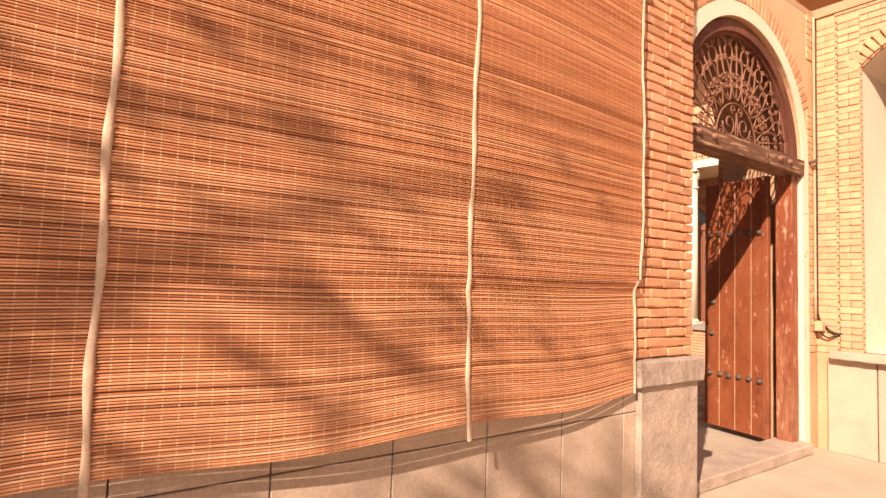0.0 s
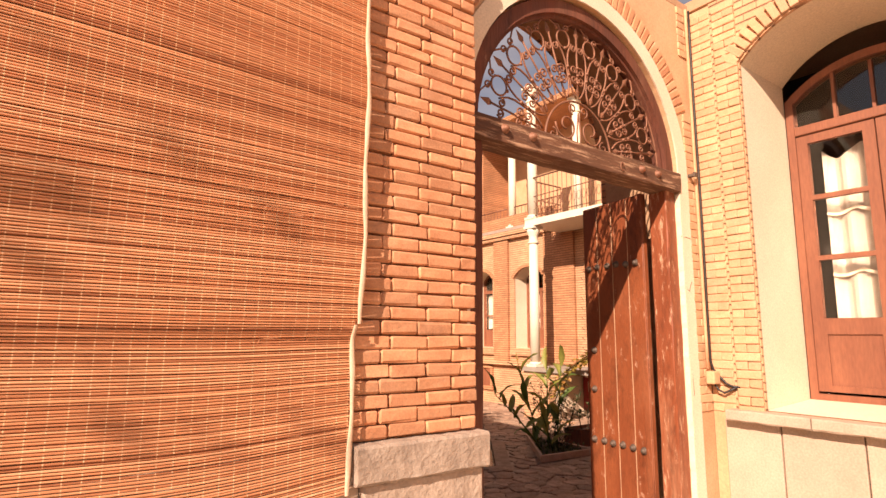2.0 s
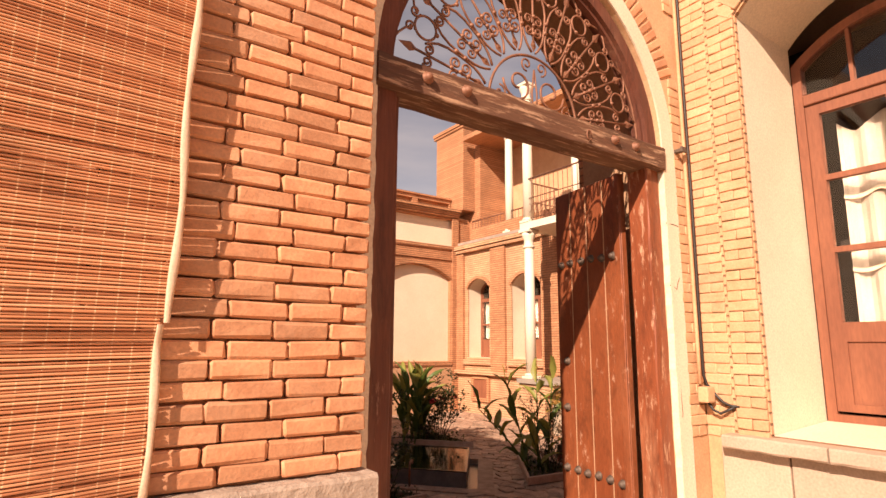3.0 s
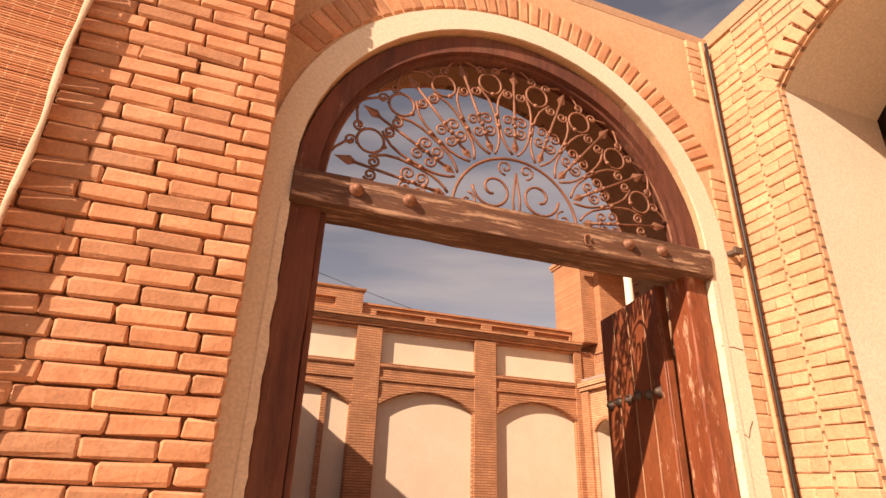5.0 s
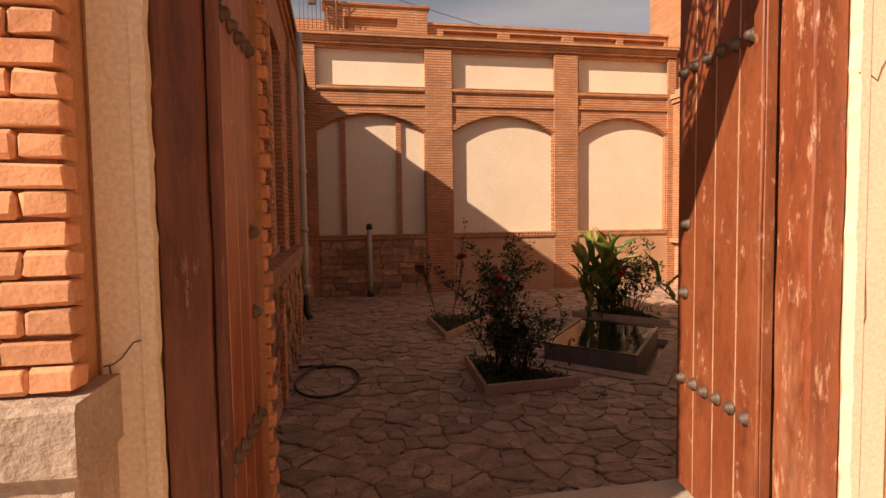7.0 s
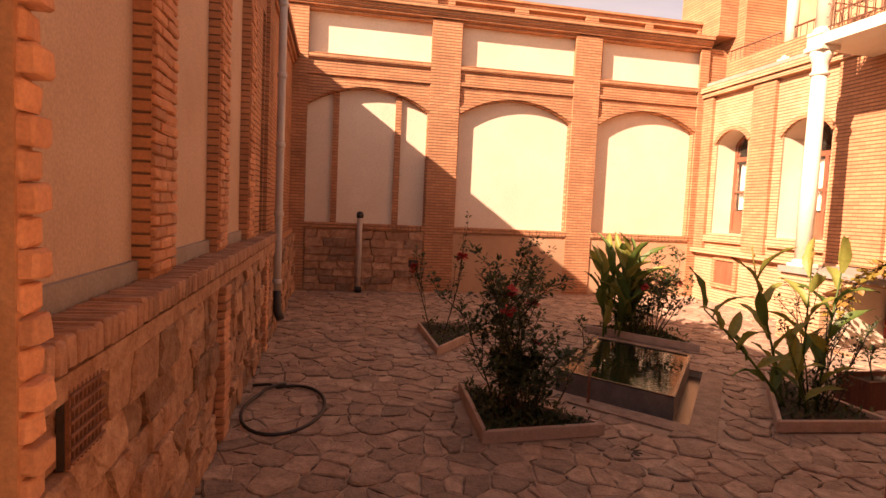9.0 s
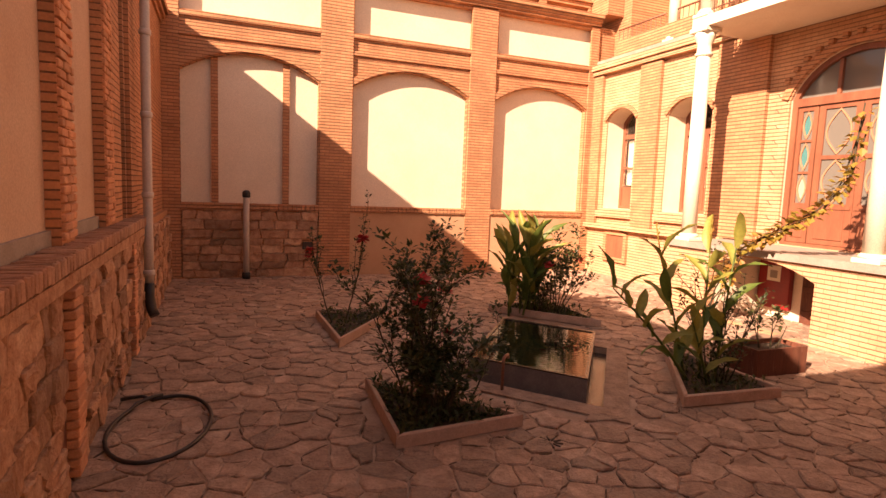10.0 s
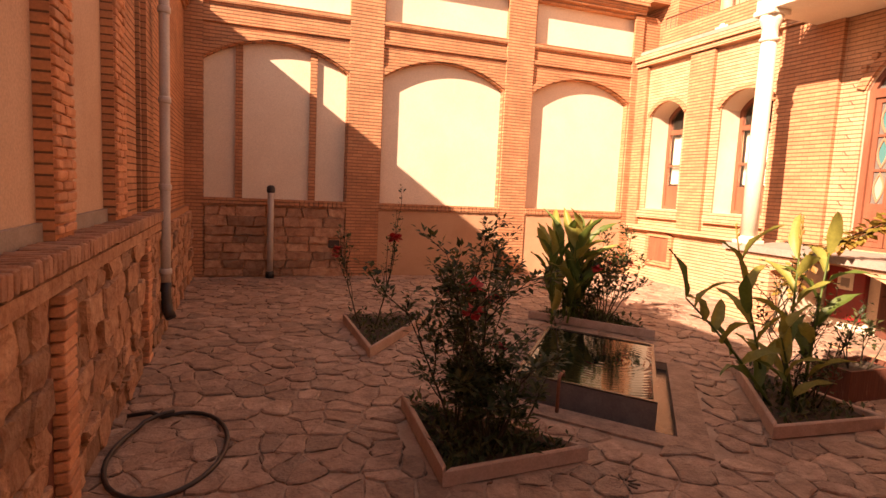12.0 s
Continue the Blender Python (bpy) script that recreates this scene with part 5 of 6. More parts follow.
def leaf_quad(bm, p, d, size, width=0.45):
    """A small folded leaf at p pointing along d."""
    d = d.normalized()
    s = d.cross(Vector((prng.uniform(-0.4, 0.4), prng.uniform(-0.4, 0.4), 1))).normalized()
    up = s.cross(d)
    mid = p + d * size * 0.5 - up * size * 0.06
    a, b = bm.verts.new(p), bm.verts.new(p + d * size - up * size * 0.12)
    m = bm.verts.new(mid)
    l, r = bm.verts.new(mid + s * size * width * 0.5 + up * size * 0.1), bm.verts.new(mid - s * size * width * 0.5 + up * size * 0.1)
    bm.faces.new((a, m, l))
    bm.faces.new((m, b, l))
    bm.faces.new((a, r, m))
    bm.faces.new((m, r, b))


def sprout(stems, leaves, p, d, length, r, depth, leaf, density, spread):
    """A bending stem with side shoots and leaves."""
    pts, q, dd = [p.copy()], p.copy(), d.normalized()
    n = max(3, int(length / 0.07))
    for i in range(n):
        dd = (dd + Vector((prng.uniform(-1, 1), prng.uniform(-1, 1), prng.uniform(-0.3, 0.7))) * 0.13).normalized()
        q = q + dd * (length / n)
        pts.append(q.copy())
        if depth == 0 or i > n * 0.25:
            for _ in range(density):
                v = Vector((prng.uniform(-1, 1), prng.uniform(-1, 1), prng.uniform(-0.5, 0.7)))
                base = q + v * leaf * prng.uniform(0.2, 1.0)
                leaf_quad(leaves, base, v + dd * 0.4, leaf * prng.uniform(0.6, 1.15), 0.6)
        if depth > 0 and i >= n * 0.2 and prng.random() < 0.62:
            side = (dd * 0.6 + Vector((prng.uniform(-1, 1), prng.uniform(-1, 1), prng.uniform(-0.1, 0.6))) * spread).normalized()
            sprout(stems, leaves, q, side, length * prng.uniform(0.3, 0.5), r * 0.6, depth - 1, leaf, density, spread)
    tube(stems, pts, r, 5, taper=lambda t: 1 - 0.65 * t)
    return pts[-1]


def rose_bush(label, at, height, stalks, leaf, density, lean, flowers, spread=0.8, group="rose bushes"):
    ob = thing("rose_bush", label, "rose bush", group, at=at)
    stems, leaves, tips = bmesh.new(), bmesh.new(), []
    for i in range(stalks):
        a = 2 * math.pi * i / stalks + prng.uniform(-0.5, 0.5)
        base = Vector(at) + Vector((math.cos(a), math.sin(a), 0)) * 0.06
        d = Vector((math.cos(a) * 0.32 + lean[0], math.sin(a) * 0.32 + lean[1], 1))
        tips.append(sprout(stems, leaves, base, d, height * prng.uniform(0.75, 1.1), 0.008, 2, leaf, density, spread))
    tagged(part("stem_tangle", stems, M_STEM, ob), kind="stuff")
    tagged(part("leaves", leaves, M_ROSE_LEAF, ob), kind="stuff")
    tips.sort(key=lambda p: -p.z)
    for p in (tips * 3)[:flowers]:
        p = p + Vector((prng.uniform(-0.06, 0.06), prng.uniform(-0.06, 0.06), prng.uniform(-0.04, 0.03)))
        bm = bmesh.new()
        for k in range(16):
            v = Vector((prng.uniform(-1, 1), prng.uniform(-1, 1), prng.uniform(-0.2, 1)))
            leaf_quad(bm, p + v * 0.01, v, 0.058, 1.0)
        part("flower", bm, M_PETAL, ob, "small red bloom")
    return settle_parts(ob)


def canna_blade(L, W, droop):
    """One broad leaf along +y, curling down by droop, folded on its midrib."""
    bm = bmesh.new()
    n, rows = 7, []
    for i in range(n + 1):
        t = i / n
        w = W * math.sin(math.pi * min(1, 0.08 + t * 0.92)) ** 0.8 * (1 - 0.25 * t)
        y, z = L * (t - 0.12 * droop * t * t), L * (0.12 * math.sin(t * 2.2) - droop * t * t * 0.55)
        wob = 0.012 * math.sin(t * 13 + L * 40)
        rows.append([bm.verts.new((-w / 2, y, z + w * 0.22 + wob)), bm.verts.new((-w / 4, y, z + w * 0.06)), bm.verts.new((0, y, z - 0.002)), bm.verts.new((w / 4, y, z + w * 0.06)), bm.verts.new((w / 2, y, z + w * 0.22 - wob))])
    for A, B in zip(rows, rows[1:]):
        for j in range(4):
            bm.faces.new((A[j], A[j + 1], B[j + 1], B[j])).smooth = True
    me = bpy.data.meshes.new("canna_leaf")
    bm.to_mesh(me)
    bm.free()
    return me


BLADES = {}
for mat in (M_CANNA, M_CANNA_SUN):
    BLADES[mat.name] = []
    for L, W, dr in ((0.4, 0.13, 0.2), (0.46, 0.12, 0.5), (0.34, 0.12, 0.1), (0.42, 0.11, 0.8)):
        me = canna_blade(L, W, dr)
        me.materials.append(mat)
        BLADES[mat.name].append(me)


def canna(label, at, stalks, mats, rise, wide):
    ob = thing("canna", label, "canna lily", "canna clumps", at=at)
    for dx, dy, h, lx, ly, k, sc in stalks:
        base = Vector(at) + Vector((dx, dy, 0))
        lean = Vector((lx, ly, 1)).normalized()
        bm = bmesh.new()
        pts = [base + lean * h * t + Vector((lx, ly, 0)) * 0.25 * h * t * t for t in np.linspace(0, 1, 7)]
        tube(bm, pts, 0.014, 6, taper=lambda t: 1 - 0.6 * t)
        part("stalk", bm, M_CANNA, ob)
        a0 = prng.uniform(0, 6.3)
        for i in range(k):
            t = 0.18 + 0.82 * i / max(1, k - 1)
            p = pts[0].lerp(pts[-1], t)
            a = a0 + i * 2.5
            lf = new("leaf", prng.choice(BLADES[prng.choice(mats).name]))
            lf.parent = ob
            up = rise - 26 * (1 - t) + prng.uniform(-14, 14)
            lf.matrix_basis = Matrix.Translation(p) @ pose(0, 0, 0, 0, 0, math.degrees(a)) @ pose(0, 0, 0, up, prng.uniform(-25, 25), 0) @ Matrix.Diagonal((sc * wide, sc, sc, 1))
        if h > 0.9:
            bm = bmesh.new()
            tip = pts[-1] + lean * 0.28
            tube(bm, [pts[-1], tip], 0.005, 4)
            for i in range(5):
                leaf_quad(bm, pts[-1] + lean * (0.12 + 0.035 * i), Vector((prng.uniform(-1, 1), prng.uniform(-1, 1), 1.5)), 0.05, 0.4)
            part("flower_spike", bm, M_VINE, ob, "faded flower spike")
    return settle_parts(ob)


for key, k in (("A", 900), ("B", 350), ("C", 350), ("D", 800)):
    tri = [Vector(p) for p in PLANTERS[key]]
    c = sum(tri, Vector((0, 0))) / 3
    wd = thing("ground_weeds", "low dark weeds covering the soil of a bed", "weeds", "bed weeds", at=(c.x, c.y, FLOOR + 0.04))
    bm = bmesh.new()
    for _ in range(k):
        a, b = sorted((prng.random(), prng.random()))
        p = tri[0] * a + tri[1] * (b - a) + tri[2] * (1 - b)
        p = p + (c - p) * 0.12
        h = prng.uniform(0.0, 0.16)
        leaf_quad(bm, Vector((p.x, p.y, FLOOR + 0.03 + h * prng.random())), Vector((prng.uniform(-1, 1), prng.uniform(-1, 1), prng.uniform(0.1, 1.4))), prng.uniform(0.03, 0.075), 0.4)
    tagged(part("blades", bm, M_ROSE_LEAF, wd), kind="stuff")
    settle_parts(wd)

rose_bush("dark green rose bush with red blooms in a soil bed", (5.66, 6.12, FLOOR + 0.03), 0.88, 7, 0.046, 9, (0.0, 0.0), 5, 0.65)
rose_bush("straggling thin rose shoots beside the pool", (5.95, 6.05, FLOOR + 0.03), 0.62, 2, 0.042, 4, (0.3, 0.1), 1, 0.5)
rose_bush("low tangled dark shrub under the roses", (5.74, 5.97, FLOOR + 0.03), 0.4, 18, 0.055, 7, (0.04, 0.0), 0, 1.2)
rose_bush("slender standard rose with red blooms near the far wall", (5.62, 8.5, FLOOR + 0.03), 0.9, 2, 0.045, 3, (0.0, 0.0), 5, 0.2)
rose_bush("leafy rose bush with a few red blooms by the cannas", (8.2, 8.4, FLOOR + 0.03), 0.72, 8, 0.06, 6, (0.06, 0.0), 4)
rose_bush("low dark growth at the foot of the cannas", (8.0, 8.5, FLOOR + 0.03), 0.25, 7, 0.06, 5, (0.0, 0.0), 0, 1.2)
rose_bush("dry thin shoots beside the pale cannas", (8.25, 6.12, FLOOR + 0.03), 0.7, 5, 0.04, 3, (0.12, 0.0), 0, 0.5)
rose_bush("low brown weeds in the canna bed", (8.2, 6.0, FLOOR + 0.03), 0.25, 6, 0.045, 4, (0.0, 0.0), 0, 1.2)
rose_bush("small sprig in the flower trough", (8.92, 6.17, FLOOR + 0.19), 0.28, 4, 0.055, 4, (0.0, 0.0), 0)
S = prng.uniform
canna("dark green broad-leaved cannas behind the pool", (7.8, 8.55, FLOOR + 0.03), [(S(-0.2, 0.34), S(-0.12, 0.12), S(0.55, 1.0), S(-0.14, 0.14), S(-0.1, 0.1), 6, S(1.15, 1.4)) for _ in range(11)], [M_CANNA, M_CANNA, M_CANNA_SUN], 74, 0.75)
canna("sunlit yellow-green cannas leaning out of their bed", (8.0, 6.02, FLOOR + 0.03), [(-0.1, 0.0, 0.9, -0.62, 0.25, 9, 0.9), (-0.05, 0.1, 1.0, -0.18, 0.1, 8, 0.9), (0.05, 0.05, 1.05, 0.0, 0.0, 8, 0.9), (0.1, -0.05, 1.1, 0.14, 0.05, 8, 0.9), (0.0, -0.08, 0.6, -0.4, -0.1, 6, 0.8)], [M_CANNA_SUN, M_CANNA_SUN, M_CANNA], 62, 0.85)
vine = thing("climbing_vine", "yellowing vine climbing the porch to a column", "vine", at=(10.05, 7.8, FLOOR))
stems, leaves = bmesh.new(), bmesh.new()
for off in range(4):
    pts = [Vector((10.02, 7.75 + 0.05 * off, FLOOR)), Vector((10.03, 7.7, 0.35)), Vector((10.0, 7.6 - 0.03 * off, 0.72)), Vector((9.98, 7.25, 0.98)), Vector((10.0, 6.9, 1.12 + 0.03 * off)), Vector((10.08, 6.6, 1.35)), Vector((10.14, 6.42, 1.7)), Vector((10.16, 6.32, 2.1 + 0.1 * off))]
    pts = [p + Vector((prng.uniform(-0.03, 0.03), prng.uniform(-0.05, 0.05), prng.uniform(-0.03, 0.03))) for p in pts]
    tube(stems, pts, 0.008, 5)
    for A, B in zip(pts[1:], pts[2:]):
        for _ in range(15):
            v = Vector((prng.uniform(-1, 0.3), prng.uniform(-1, 1), prng.uniform(-0.8, 0.6)))
            leaf_quad(leaves, A.lerp(B, prng.random()) + v * 0.05, v, prng.uniform(0.06, 0.11), 0.8)
tagged(part("stem_tangle", stems, M_STEM, vine), kind="stuff")
tagged(part("leaves", leaves, M_VINE, vine), kind="stuff")
settle_parts(vine)

SPACE = LANE
# a street tree beside the lane, whose shade dapples the blind
tree = thing("street_tree", "leafy street tree beside the lane", "tree", at=(-6.6, -1.2, 0.0))
bm = bmesh.new()
tube(bm, [(-6.6, -1.2, 0), (-6.55, -1.2, 1.5), (-6.65, -1.1, 3.2), (-6.6, -1.0, 5.0), (-6.5, -0.9, 6.6)], 0.16, 9, taper=lambda t: 1 - 0.75 * t)
part("trunk", bm, M_STEM, tree)
limbs, crown = bmesh.new(), bmesh.new()
trng = random.Random(5)
for i in range(16):
    a = i * 2.4
    z0 = 3.2 + 0.21 * i
    base = Vector((-6.6, -1.05, z0))
    tip = base + Vector((math.cos(a) * trng.uniform(0.8, 1.9), math.sin(a) * trng.uniform(0.8, 1.9), trng.uniform(0.4, 1.2)))
    tube(limbs, [base, base.lerp(tip, 0.5) + Vector((0, 0, 0.15)), tip], 0.045, 6, taper=lambda t: 1 - 0.7 * t)
    for _ in range(75):
        v = Vector((trng.gauss(0, 0.33), trng.gauss(0, 0.33), trng.gauss(0, 0.26)))
        leaf_quad(crown, base.lerp(tip, trng.uniform(0.45, 1.05)) + v, Vector((trng.uniform(-1, 1), trng.uniform(-1, 1), trng.uniform(-0.8, 0.3))), trng.uniform(0.1, 0.18), 0.7)
tagged(part("limb_cluster", limbs, M_STEM, tree), kind="stuff")
tagged(part("crown", crown, M_ROSE_LEAF, tree), kind="stuff")
settle_parts(tree)

# ---- pieces of walls and paving ----
wrng = random.Random(11)


def piece_mesh(name, sx, sy, sz, mat, jit, bev):
    """A block with softened, uneven edges, centred on its origin."""
    bm = bmesh.new()
    box(bm, -sx / 2, -sy / 2, -sz / 2, sx / 2, sy / 2, sz / 2, bev)
    for v in bm.verts:
        v.co += Vector((wrng.uniform(-jit, jit), wrng.uniform(-jit, jit) * 0.7, wrng.uniform(-jit, jit)))
    for f in bm.faces:
        f.smooth = f.calc_area() < 0.0012 and len(f.verts) < 5 and min(e.calc_length() for e in f.edges) < bev * 1.8
    me = bpy.data.meshes.new(name)
    bmesh.ops.recalc_face_normals(bm, faces=bm.faces)
    bm.to_mesh(me)
    bm.free()
    me.materials.append(mat)
    return me


def lay(name, me, parent, m):
    ob = bpy.data.objects.new(name, me)
    scene.collection.objects.link(ob)
    ob.parent = parent
    ob.matrix_basis = m
    return ob


COURSE, THICK = 0.0662, 0.0582
M_BRICK_PALE = surface("brick_yellow", (0.66, 0.39, 0.225), (0.58, 0.325, 0.18), (0.7, 0.46, 0.3), 9, 90, 0.9, 0, 0.004, vary=0.16)
long_bricks = [piece_mesh("brick", 0.201, 0.07, THICK, M_BRICK, 0.0042, 0.0075) for _ in range(7)]
half_bricks = [piece_mesh("brick", 0.098, 0.07, THICK, M_BRICK, 0.0042, 0.0075) for _ in range(5)]
mid_bricks = [piece_mesh("brick", 0.151, 0.07, THICK, M_BRICK, 0.0042, 0.0075) for _ in range(4)]

# the pier between blind and gate
wall = bpy.data.objects["wall_street"]
for row in range(50):
    z = 1.066 + COURSE * (row + 0.5)
    x = 3.79
    first = True
    while x > 2.86:
        kind, w = (half_bricks, 0.096) if first and row % 2 == 0 else ((mid_bricks, 0.149) if first else (long_bricks, 0.199))
        first = False
        lay("brick", wrng.choice(kind), wall, pose(x - w / 2 + wrng.uniform(-0.003, 0.003), 2.298 + wrng.uniform(-0.004, 0.004), z + wrng.uniform(-0.002, 0.002), 0, wrng.uniform(-0.8, 0.8), wrng.choice((0, 180)) + wrng.uniform(-0.8, 0.8)))
        x -= w + 0.0065

# yellow quoins between gate and wing
wing = bpy.data.objects["wall_wing_corner"]
wface = bpy.data.objects["wall_wing_face"]
wa = [piece_mesh("brick", 0.187, 0.05, 0.0635, M_BRICK_PALE, 0.003, 0.006) for _ in range(4)]
wb = [piece_mesh("brick", 0.0915, 0.05, 0.0635, M_BRICK_PALE, 0.003, 0.006) for _ in range(4)]
gate_wall = bpy.data.objects["wall_gate"]
for row in range(52):
    z = 0.95 + COURSE * (row + 0.5)
    if z > 0.98 and z < 4.3:
        for y in ((2.111, 2.204) if row % 2 else (2.158,)):
            lay("brick", wrng.choice(wb if row % 2 else wa), wface, pose(6.416 + wrng.uniform(-0.003, 0.003), y, z, 0, wrng.uniform(-0.8, 0.8), 90 + wrng.uniform(-1, 1)))
        if row % 2:
            lay("brick", wrng.choice(wa), wing, pose(6.4395, 2.372, z, 0, wrng.uniform(-0.8, 0.8), 90 + wrng.uniform(-1, 1)))
        else:
            for y in (2.328, 2.418):
                lay("brick", wrng.choice(wb), wing, pose(6.4395 + wrng.uniform(-0.003, 0.003), y, z, 0, 0, 90 + wrng.uniform(-1, 1)))
    if z < 3.4 or z > 3.9:
        kinds = ((wa, 6.315),) if row % 2 else ((wb, 6.268), (wb, 6.36))
        for kind, x in kinds:
            lay("brick", wrng.choice(kind), gate_wall, pose(x, 2.483 + wrng.uniform(-0.003, 0.003), z, 0, wrng.uniform(-0.8, 0.8), wrng.uniform(-1, 1)))
# radial bricks over the gate arch
rb_ = [piece_mesh("brick", 0.055, 0.04, 0.17, M_BRICK, 0.003, 0.006) for _ in range(4)]
for i in range(56):
    a = radians(8 + 164 * i / 55)
    r = 1.325
    x, z = 4.99 + r * math.cos(a), SPRING + r * math.sin(a)
    if 3.85 < x < 6.2 and z < 4.35:
        lay("brick", wrng.choice(rb_), gate_wall, pose(x, 2.479, z, 0, 90 - math.degrees(a), 0))
# arch bricks over the wing niche
ab_ = [piece_mesh("brick", 0.06, 0.04, 0.16, M_BRICK_PALE, 0.003, 0.006) for _ in range(3)]
w_, rise_ = 0.6525, 0.3
R_ = (w_ * w_ + rise_ * rise_) / (2 * rise_)
am = math.asin(w_ / R_)
for i in range(23):
    a = -am + 2 * am * i / 22
    y, z = 1.4075 + (R_ + 0.09) * math.sin(a), 3.75 + rise_ - R_ + (R_ + 0.09) * math.cos(a)
    lay("brick", wrng.choice(ab_), wface, pose(6.412, y, z, -math.degrees(a), 0, 0) @ pose(0, 0, 0, 0, 0, 90))


def cells(points, bounds):
    """Voronoi cells of the points inside a rectangle."""
    pts = np.array(points)
    out = []
    for i, p in enumerate(pts):
        u0, v0, u1, v1 = bounds
        poly = [np.array(q) for q in ((u0, v0), (u1, v0), (u1, v1), (u0, v1))]
        d = ((pts - p) ** 2).sum(1)
        for j in np.argsort(d)[1:17]:
            m, n = (p + pts[j]) / 2, pts[j] - p
            new_poly = []
            for k in range(len(poly)):
                a, b = poly[k], poly[(k + 1) % len(poly)]
                da, db = (a - m) @ n, (b - m) @ n
                if da <= 0:
                    new_poly.append(a)
                if (da < 0) != (db < 0):
                    new_poly.append(a + (b - a) * da / (da - db))
            poly = new_poly
            if len(poly) < 3:
                break
        out.append(poly)
    return out


def stone(bm, poly, gap, f, low, high, jit):
    """One flat stone: its outline drawn in by the joint, its top edge chamfered."""
    c = sum(poly) / len(poly)
    def shrink(g):
        return [q + (c - q) * min(0.4, g / max(1e-6, np.linalg.norm(c - q))) for q in poly]
    h = high + wrng.uniform(-jit, jit)
    rings = []
    for g, z in ((gap, low), (gap, h - 0.006), (gap + 0.01, h)):
        rings.append([bm.verts.new(f(q[0], q[1], z + (wrng.uniform(-jit, jit) * 0.4 if z == h else 0))) for q in shrink(g)])
    for A, B in zip(rings, rings[1:]):
        for j in range(len(A)):
            bm.faces.new((A[j], A[(j + 1) % len(A)], B[(j + 1) % len(A)], B[j]))
    bm.faces.new(rings[-1])


def inside(poly, p):
    s = 0
    for a, b in zip(poly, poly[1:] + poly[:1]):
        s += 1 if (b[0] - a[0]) * (p[1] - a[1]) - (b[1] - a[1]) * (p[0] - a[0]) > 0 else -1
    return abs(s) == len(poly)


def ragged(poly, amp=0.1):
    """The same outline with each long side broken at its middle."""
    out = []
    for a, b in zip(poly, poly[1:] + poly[:1]):
        out.append(a)
        d = b - a
        n = np.linalg.norm(d)
        if n > 0.055:
            for t in (0.33, 0.67):
                out.append(a + d * (t + wrng.uniform(-0.08, 0.08)) + np.array((-d[1], d[0])) * wrng.uniform(-amp, amp * 0.3) * 0.9)
    return out


SPACE = COURT
# crazy paving of the courtyard
floor = bpy.data.objects["floor_court"]
pts = []
step = 0.165
for i in range(int(7.55 / step) + 1):
    for j in range(int(8.1 / step) + 1):
        pts.append((3.72 + step * (i + 0.5 * (j % 2)) + wrng.uniform(-0.1, 0.1), 3.85 + step * j + wrng.uniform(-0.1, 0.1)))
far_bm, count, slits = bmesh.new(), 0, bmesh.new()
paving = sorted(zip(pts, cells(pts, (3.77, 3.85, 11.18, 11.86))), key=lambda e: e[0][1])
for p, poly in paving:
    if len(poly) < 3 or inside(APRON, p) or any(inside(t, p) for t in PLANTERS.values()):
        continue
    if any(inside(APRON, q) for q in poly) and inside(PIT, tuple(sum(poly) / len(poly))):
        continue
    f = lambda u, v, w: (u, v, w)
    # thin dark strips along some joints paint the shade of open gaps
    for k in range(len(poly)):
        a, b = poly[k], poly[(k + 1) % len(poly)]
        if wrng.random() < 0.2 and np.linalg.norm(b - a) > 0.06 and p[0] < 9.5:
            s0, s1 = wrng.uniform(0.0, 0.25), wrng.uniform(0.6, 1.0)
            row = [a + (b - a) * (s0 + (s1 - s0) * t / 4) + np.array((wrng.uniform(-0.006, 0.006), wrng.uniform(-0.006, 0.006))) for t in range(5)]
            tube(slits, [(q[0], q[1], FLOOR - 0.006) for q in row], 0.006, 4, taper=lambda t: 0.25 + 0.75 * math.sin(math.pi * t))
    if 3.7 < p[0] < 8.3 and 4.4 < p[1] and count < 300:
        bm = bmesh.new()
        stone(bm, ragged(poly), wrng.uniform(0.004, 0.012), f, FLOOR - 0.015, FLOOR, 0.009)
        part("flagstone", bm, M_FLAG, floor)
        count += 1
    else:
        stone(far_bm, ragged(poly), wrng.uniform(0.004, 0.012), f, FLOOR - 0.015, FLOOR, 0.009)
tagged(part("flagstones", far_bm, M_FLAG_FAR, floor), kind="stuff")
tagged(part("joint_shade", slits, M_CRACK, floor, "dark strips painting the shade in open joints"), kind="stuff")

def ashlar(a, b, z0, z1, hs, ws, slant):
    """Rows of roughly squared stones as outlines."""
    out, z = [], z0
    while z < z1 - 0.03:
        h = min(wrng.uniform(*hs), z1 - z)
        if z1 - z - h < 0.05:
            h = z1 - z
        u, s0 = a, 0.0
        while u < b - 0.02:
            w = wrng.uniform(*ws)
            if b - u - w < ws[0]:
                w = b - u
            s1 = 0.0 if u + w >= b - 0.001 else wrng.uniform(-slant, slant)
            d = wrng.uniform(-0.2, 0.2) * h * (slant > 0.012)
            out.append([np.array(p) for p in ((u + s0, z), (u + w + s1, z), (u + w - s1, z + h + d * 0.4), (u + w * 0.5, z + h + d * 0.5), (u - s0, z + h))])
            u, s0 = u + w, s1
        z += h
    return out


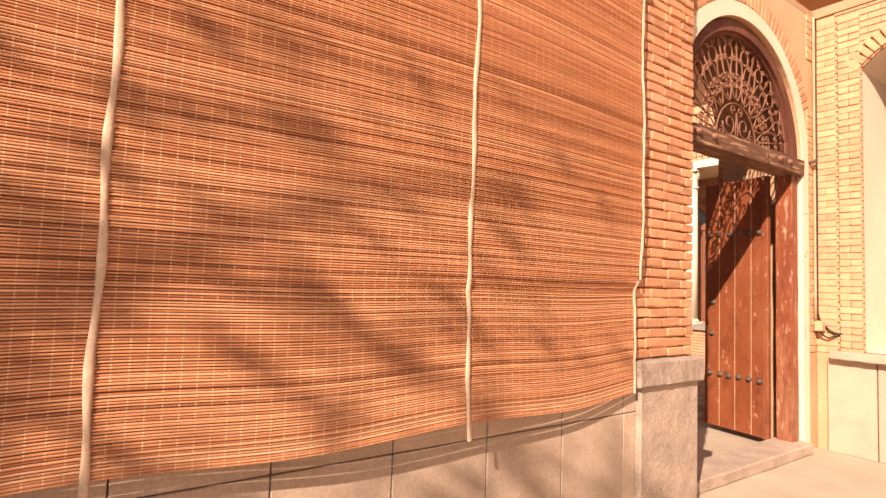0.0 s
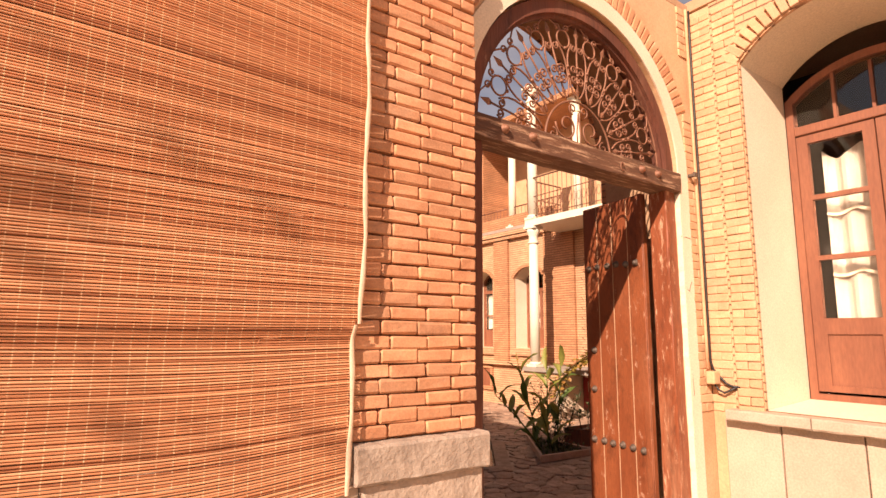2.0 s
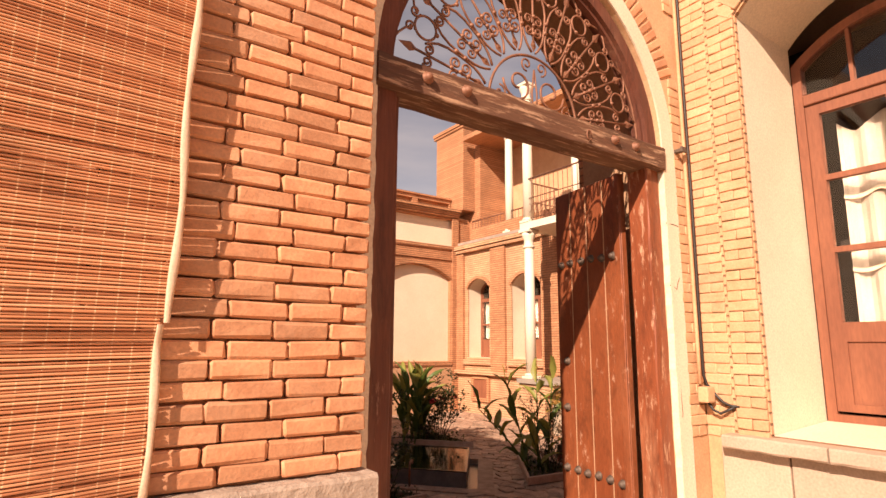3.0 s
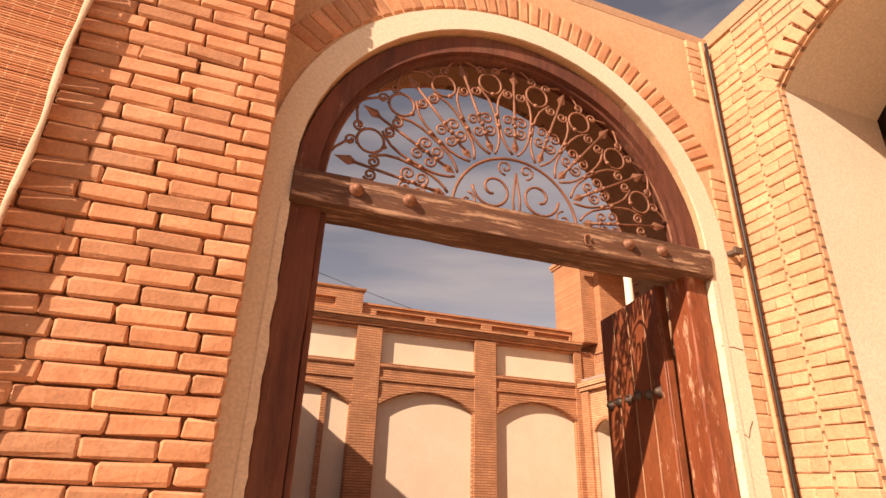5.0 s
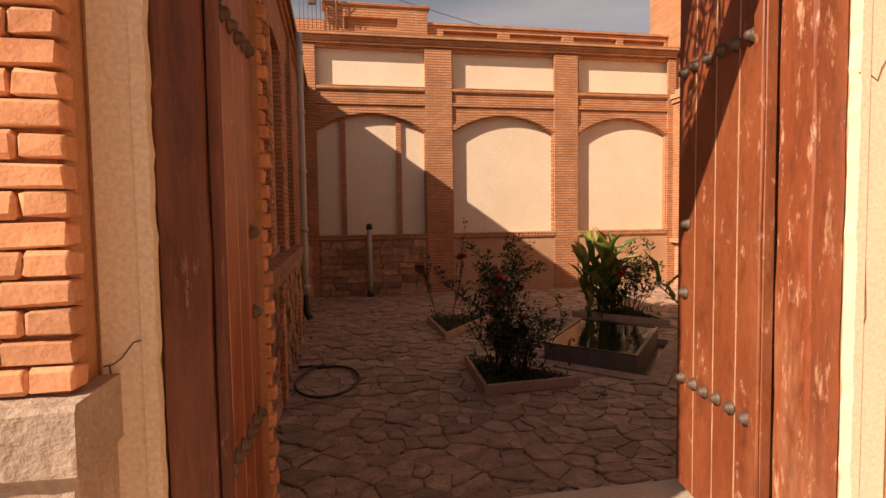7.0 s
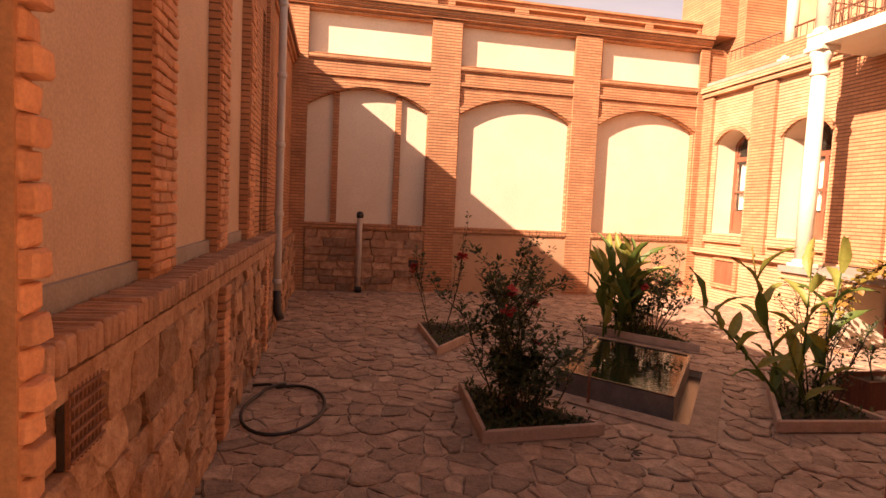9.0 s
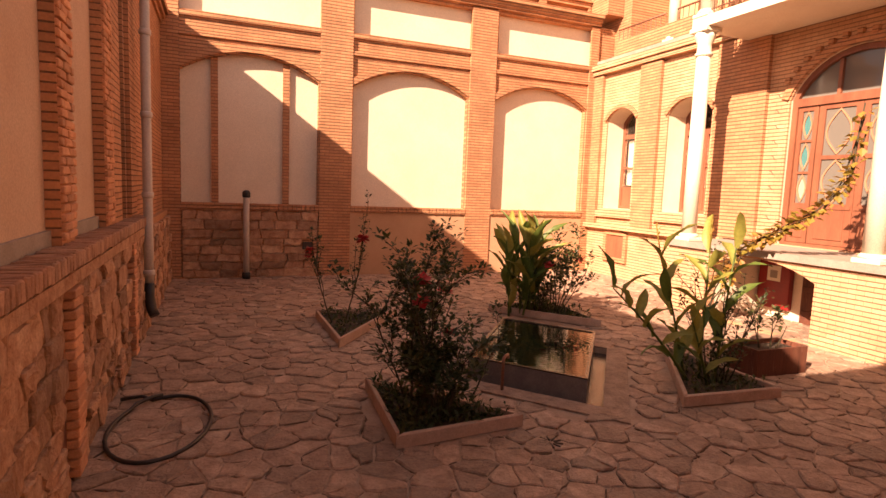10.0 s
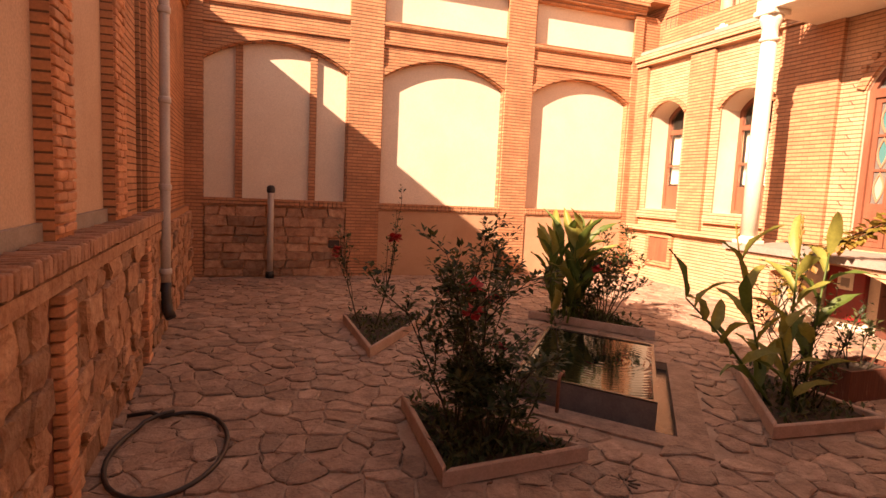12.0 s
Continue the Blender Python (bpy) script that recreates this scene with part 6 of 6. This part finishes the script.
SPACE = LANE
jamb = structure("jamb_passage", boxes((3.7, 3.492, -0.69, 4.055, 3.56, 4.4)), M_MORTAR, "mortar core of the brick jamb beside the landing", "wall")
jb = [piece_mesh("brick", 0.1, 0.07, THICK, M_BRICK, 0.004, 0.007) for _ in range(5)]
for row in range(65):
    for x in (3.76, 3.865, 3.97, 4.04) if row % 2 else (3.81, 3.915, 4.02):
        lay("brick", wrng.choice(jb), jamb, pose(x + wrng.uniform(-0.004, 0.004), 3.536 + wrng.uniform(-0.003, 0.003), 0.03 + COURSE * (row + 0.5), 0, wrng.uniform(-1, 1), wrng.uniform(-1.5, 1.5)))
SPACE = COURT
# stones, brick strips and coping of the low west wall
west = bpy.data.objects["wall_west_base"]
for a, b in ((3.34, 5.73), (6.0, 7.78), (8.02, 9.0), (9.0, 11.88)):
    for poly in ashlar(a, b, FLOOR, 0.905, (0.08, 0.17), (0.1, 0.3), 0.04):
        p = sum(poly) / len(poly)
        if 3.85 < p[0] < 4.13 and 0.69 < p[1] < 0.97:
            continue
        bm = bmesh.new()
        stone(bm, ragged(poly, 0.12), wrng.uniform(0.004, 0.012), lambda u, v, w: (w, u, v), 3.77, 3.812, 0.022)
        part("stone", bm, M_RUBBLE, west)
strip = [piece_mesh("brick", 0.16, 0.06, THICK / KZ, M_BRICK, 0.003, 0.006) for _ in range(4)]
for y in (5.92, 7.95):
    for row in range(19):
        lay("brick", wrng.choice(strip), west, pose(3.805 + wrng.uniform(-0.004, 0.004), y, FLOOR + 0.01 + COURSE / KZ * (row + 0.5), 0, 0, 90 + wrng.uniform(-1.5, 1.5)))
# flat plates in dark wood colour, in place of a recess
for y in (5.785, 7.83):
    part("slot_plate", boxes((3.771, y - 0.05, FLOOR, 3.782, y + 0.05, 0.905)), M_WOOD_OLD, west, "dark brown plate between the stones")
upper = bpy.data.objects["wall_west"]
sh = [piece_mesh("brick", 0.152, 0.05, THICK / KZ, M_BRICK, 0.0035, 0.007) for _ in range(4)]
sq = [piece_mesh("brick", 0.073, 0.05, THICK / KZ, M_BRICK, 0.0035, 0.007) for _ in range(4)]
for a, b in PIERS_W:
    k = (b - a) / 0.31
    for row in range(42):
        z = 1.09 + COURSE / KZ * (row + 0.5)
        for u, kind in (((0.0775, sh), (0.2325, sh)) if row % 2 else ((0.0385, sq), (0.155, sh), (0.2715, sq))):
            lay("brick", wrng.choice(kind), upper, pose(3.703 + wrng.uniform(-0.004, 0.004), a + u * k, z, 0, wrng.uniform(-1, 1), 90 + wrng.uniform(-1.2, 1.2)) @ Matrix.Diagonal((k, 1, 1, 1)))
M_COPING = surface("worn_coping", (0.46, 0.25, 0.155), (0.32, 0.165, 0.1), (0.5, 0.34, 0.24), 8, 60, 0.92, 0, 0.008, vary=0.25)
cop = [piece_mesh("brick", 0.046, 0.17, 0.085, M_COPING, 0.004, 0.008) for _ in range(6)]
y = 3.36
while y < 8.95:
    lay("coping_brick", wrng.choice(cop), west, pose(3.755, y, 1.03 + wrng.uniform(-0.004, 0.004), 0, wrng.uniform(-1, 1), 90 + 90 + wrng.uniform(-1.5, 1.5)) @ pose(0, 0, 0, 0, 0, 90))
    y += 0.0525
structure("ledge_course", boxes((3.771, 3.33, 0.91, 3.825, 8.95, 0.975)), M_RUBBLE, "thin brick course under the coping", "trim")

# squared stones in the foot of the first blind arch
for a, b in ((3.96, 5.96),):
    for poly in ashlar(a, b, FLOOR, 0.99, (0.09, 0.15), (0.16, 0.42), 0.02):
        p = sum(poly) / len(poly)
        if abs(p[0] - 5.8) < 0.16 and abs(p[1] - 0.44) < 0.1:
            continue
        bm = bmesh.new()
        stone(bm, ragged(poly, 0.08), wrng.uniform(0.006, 0.016), lambda u, v, w: (u, -w, v), -11.929, -11.89, 0.014)
        part("stone", bm, M_RUBBLE, north)
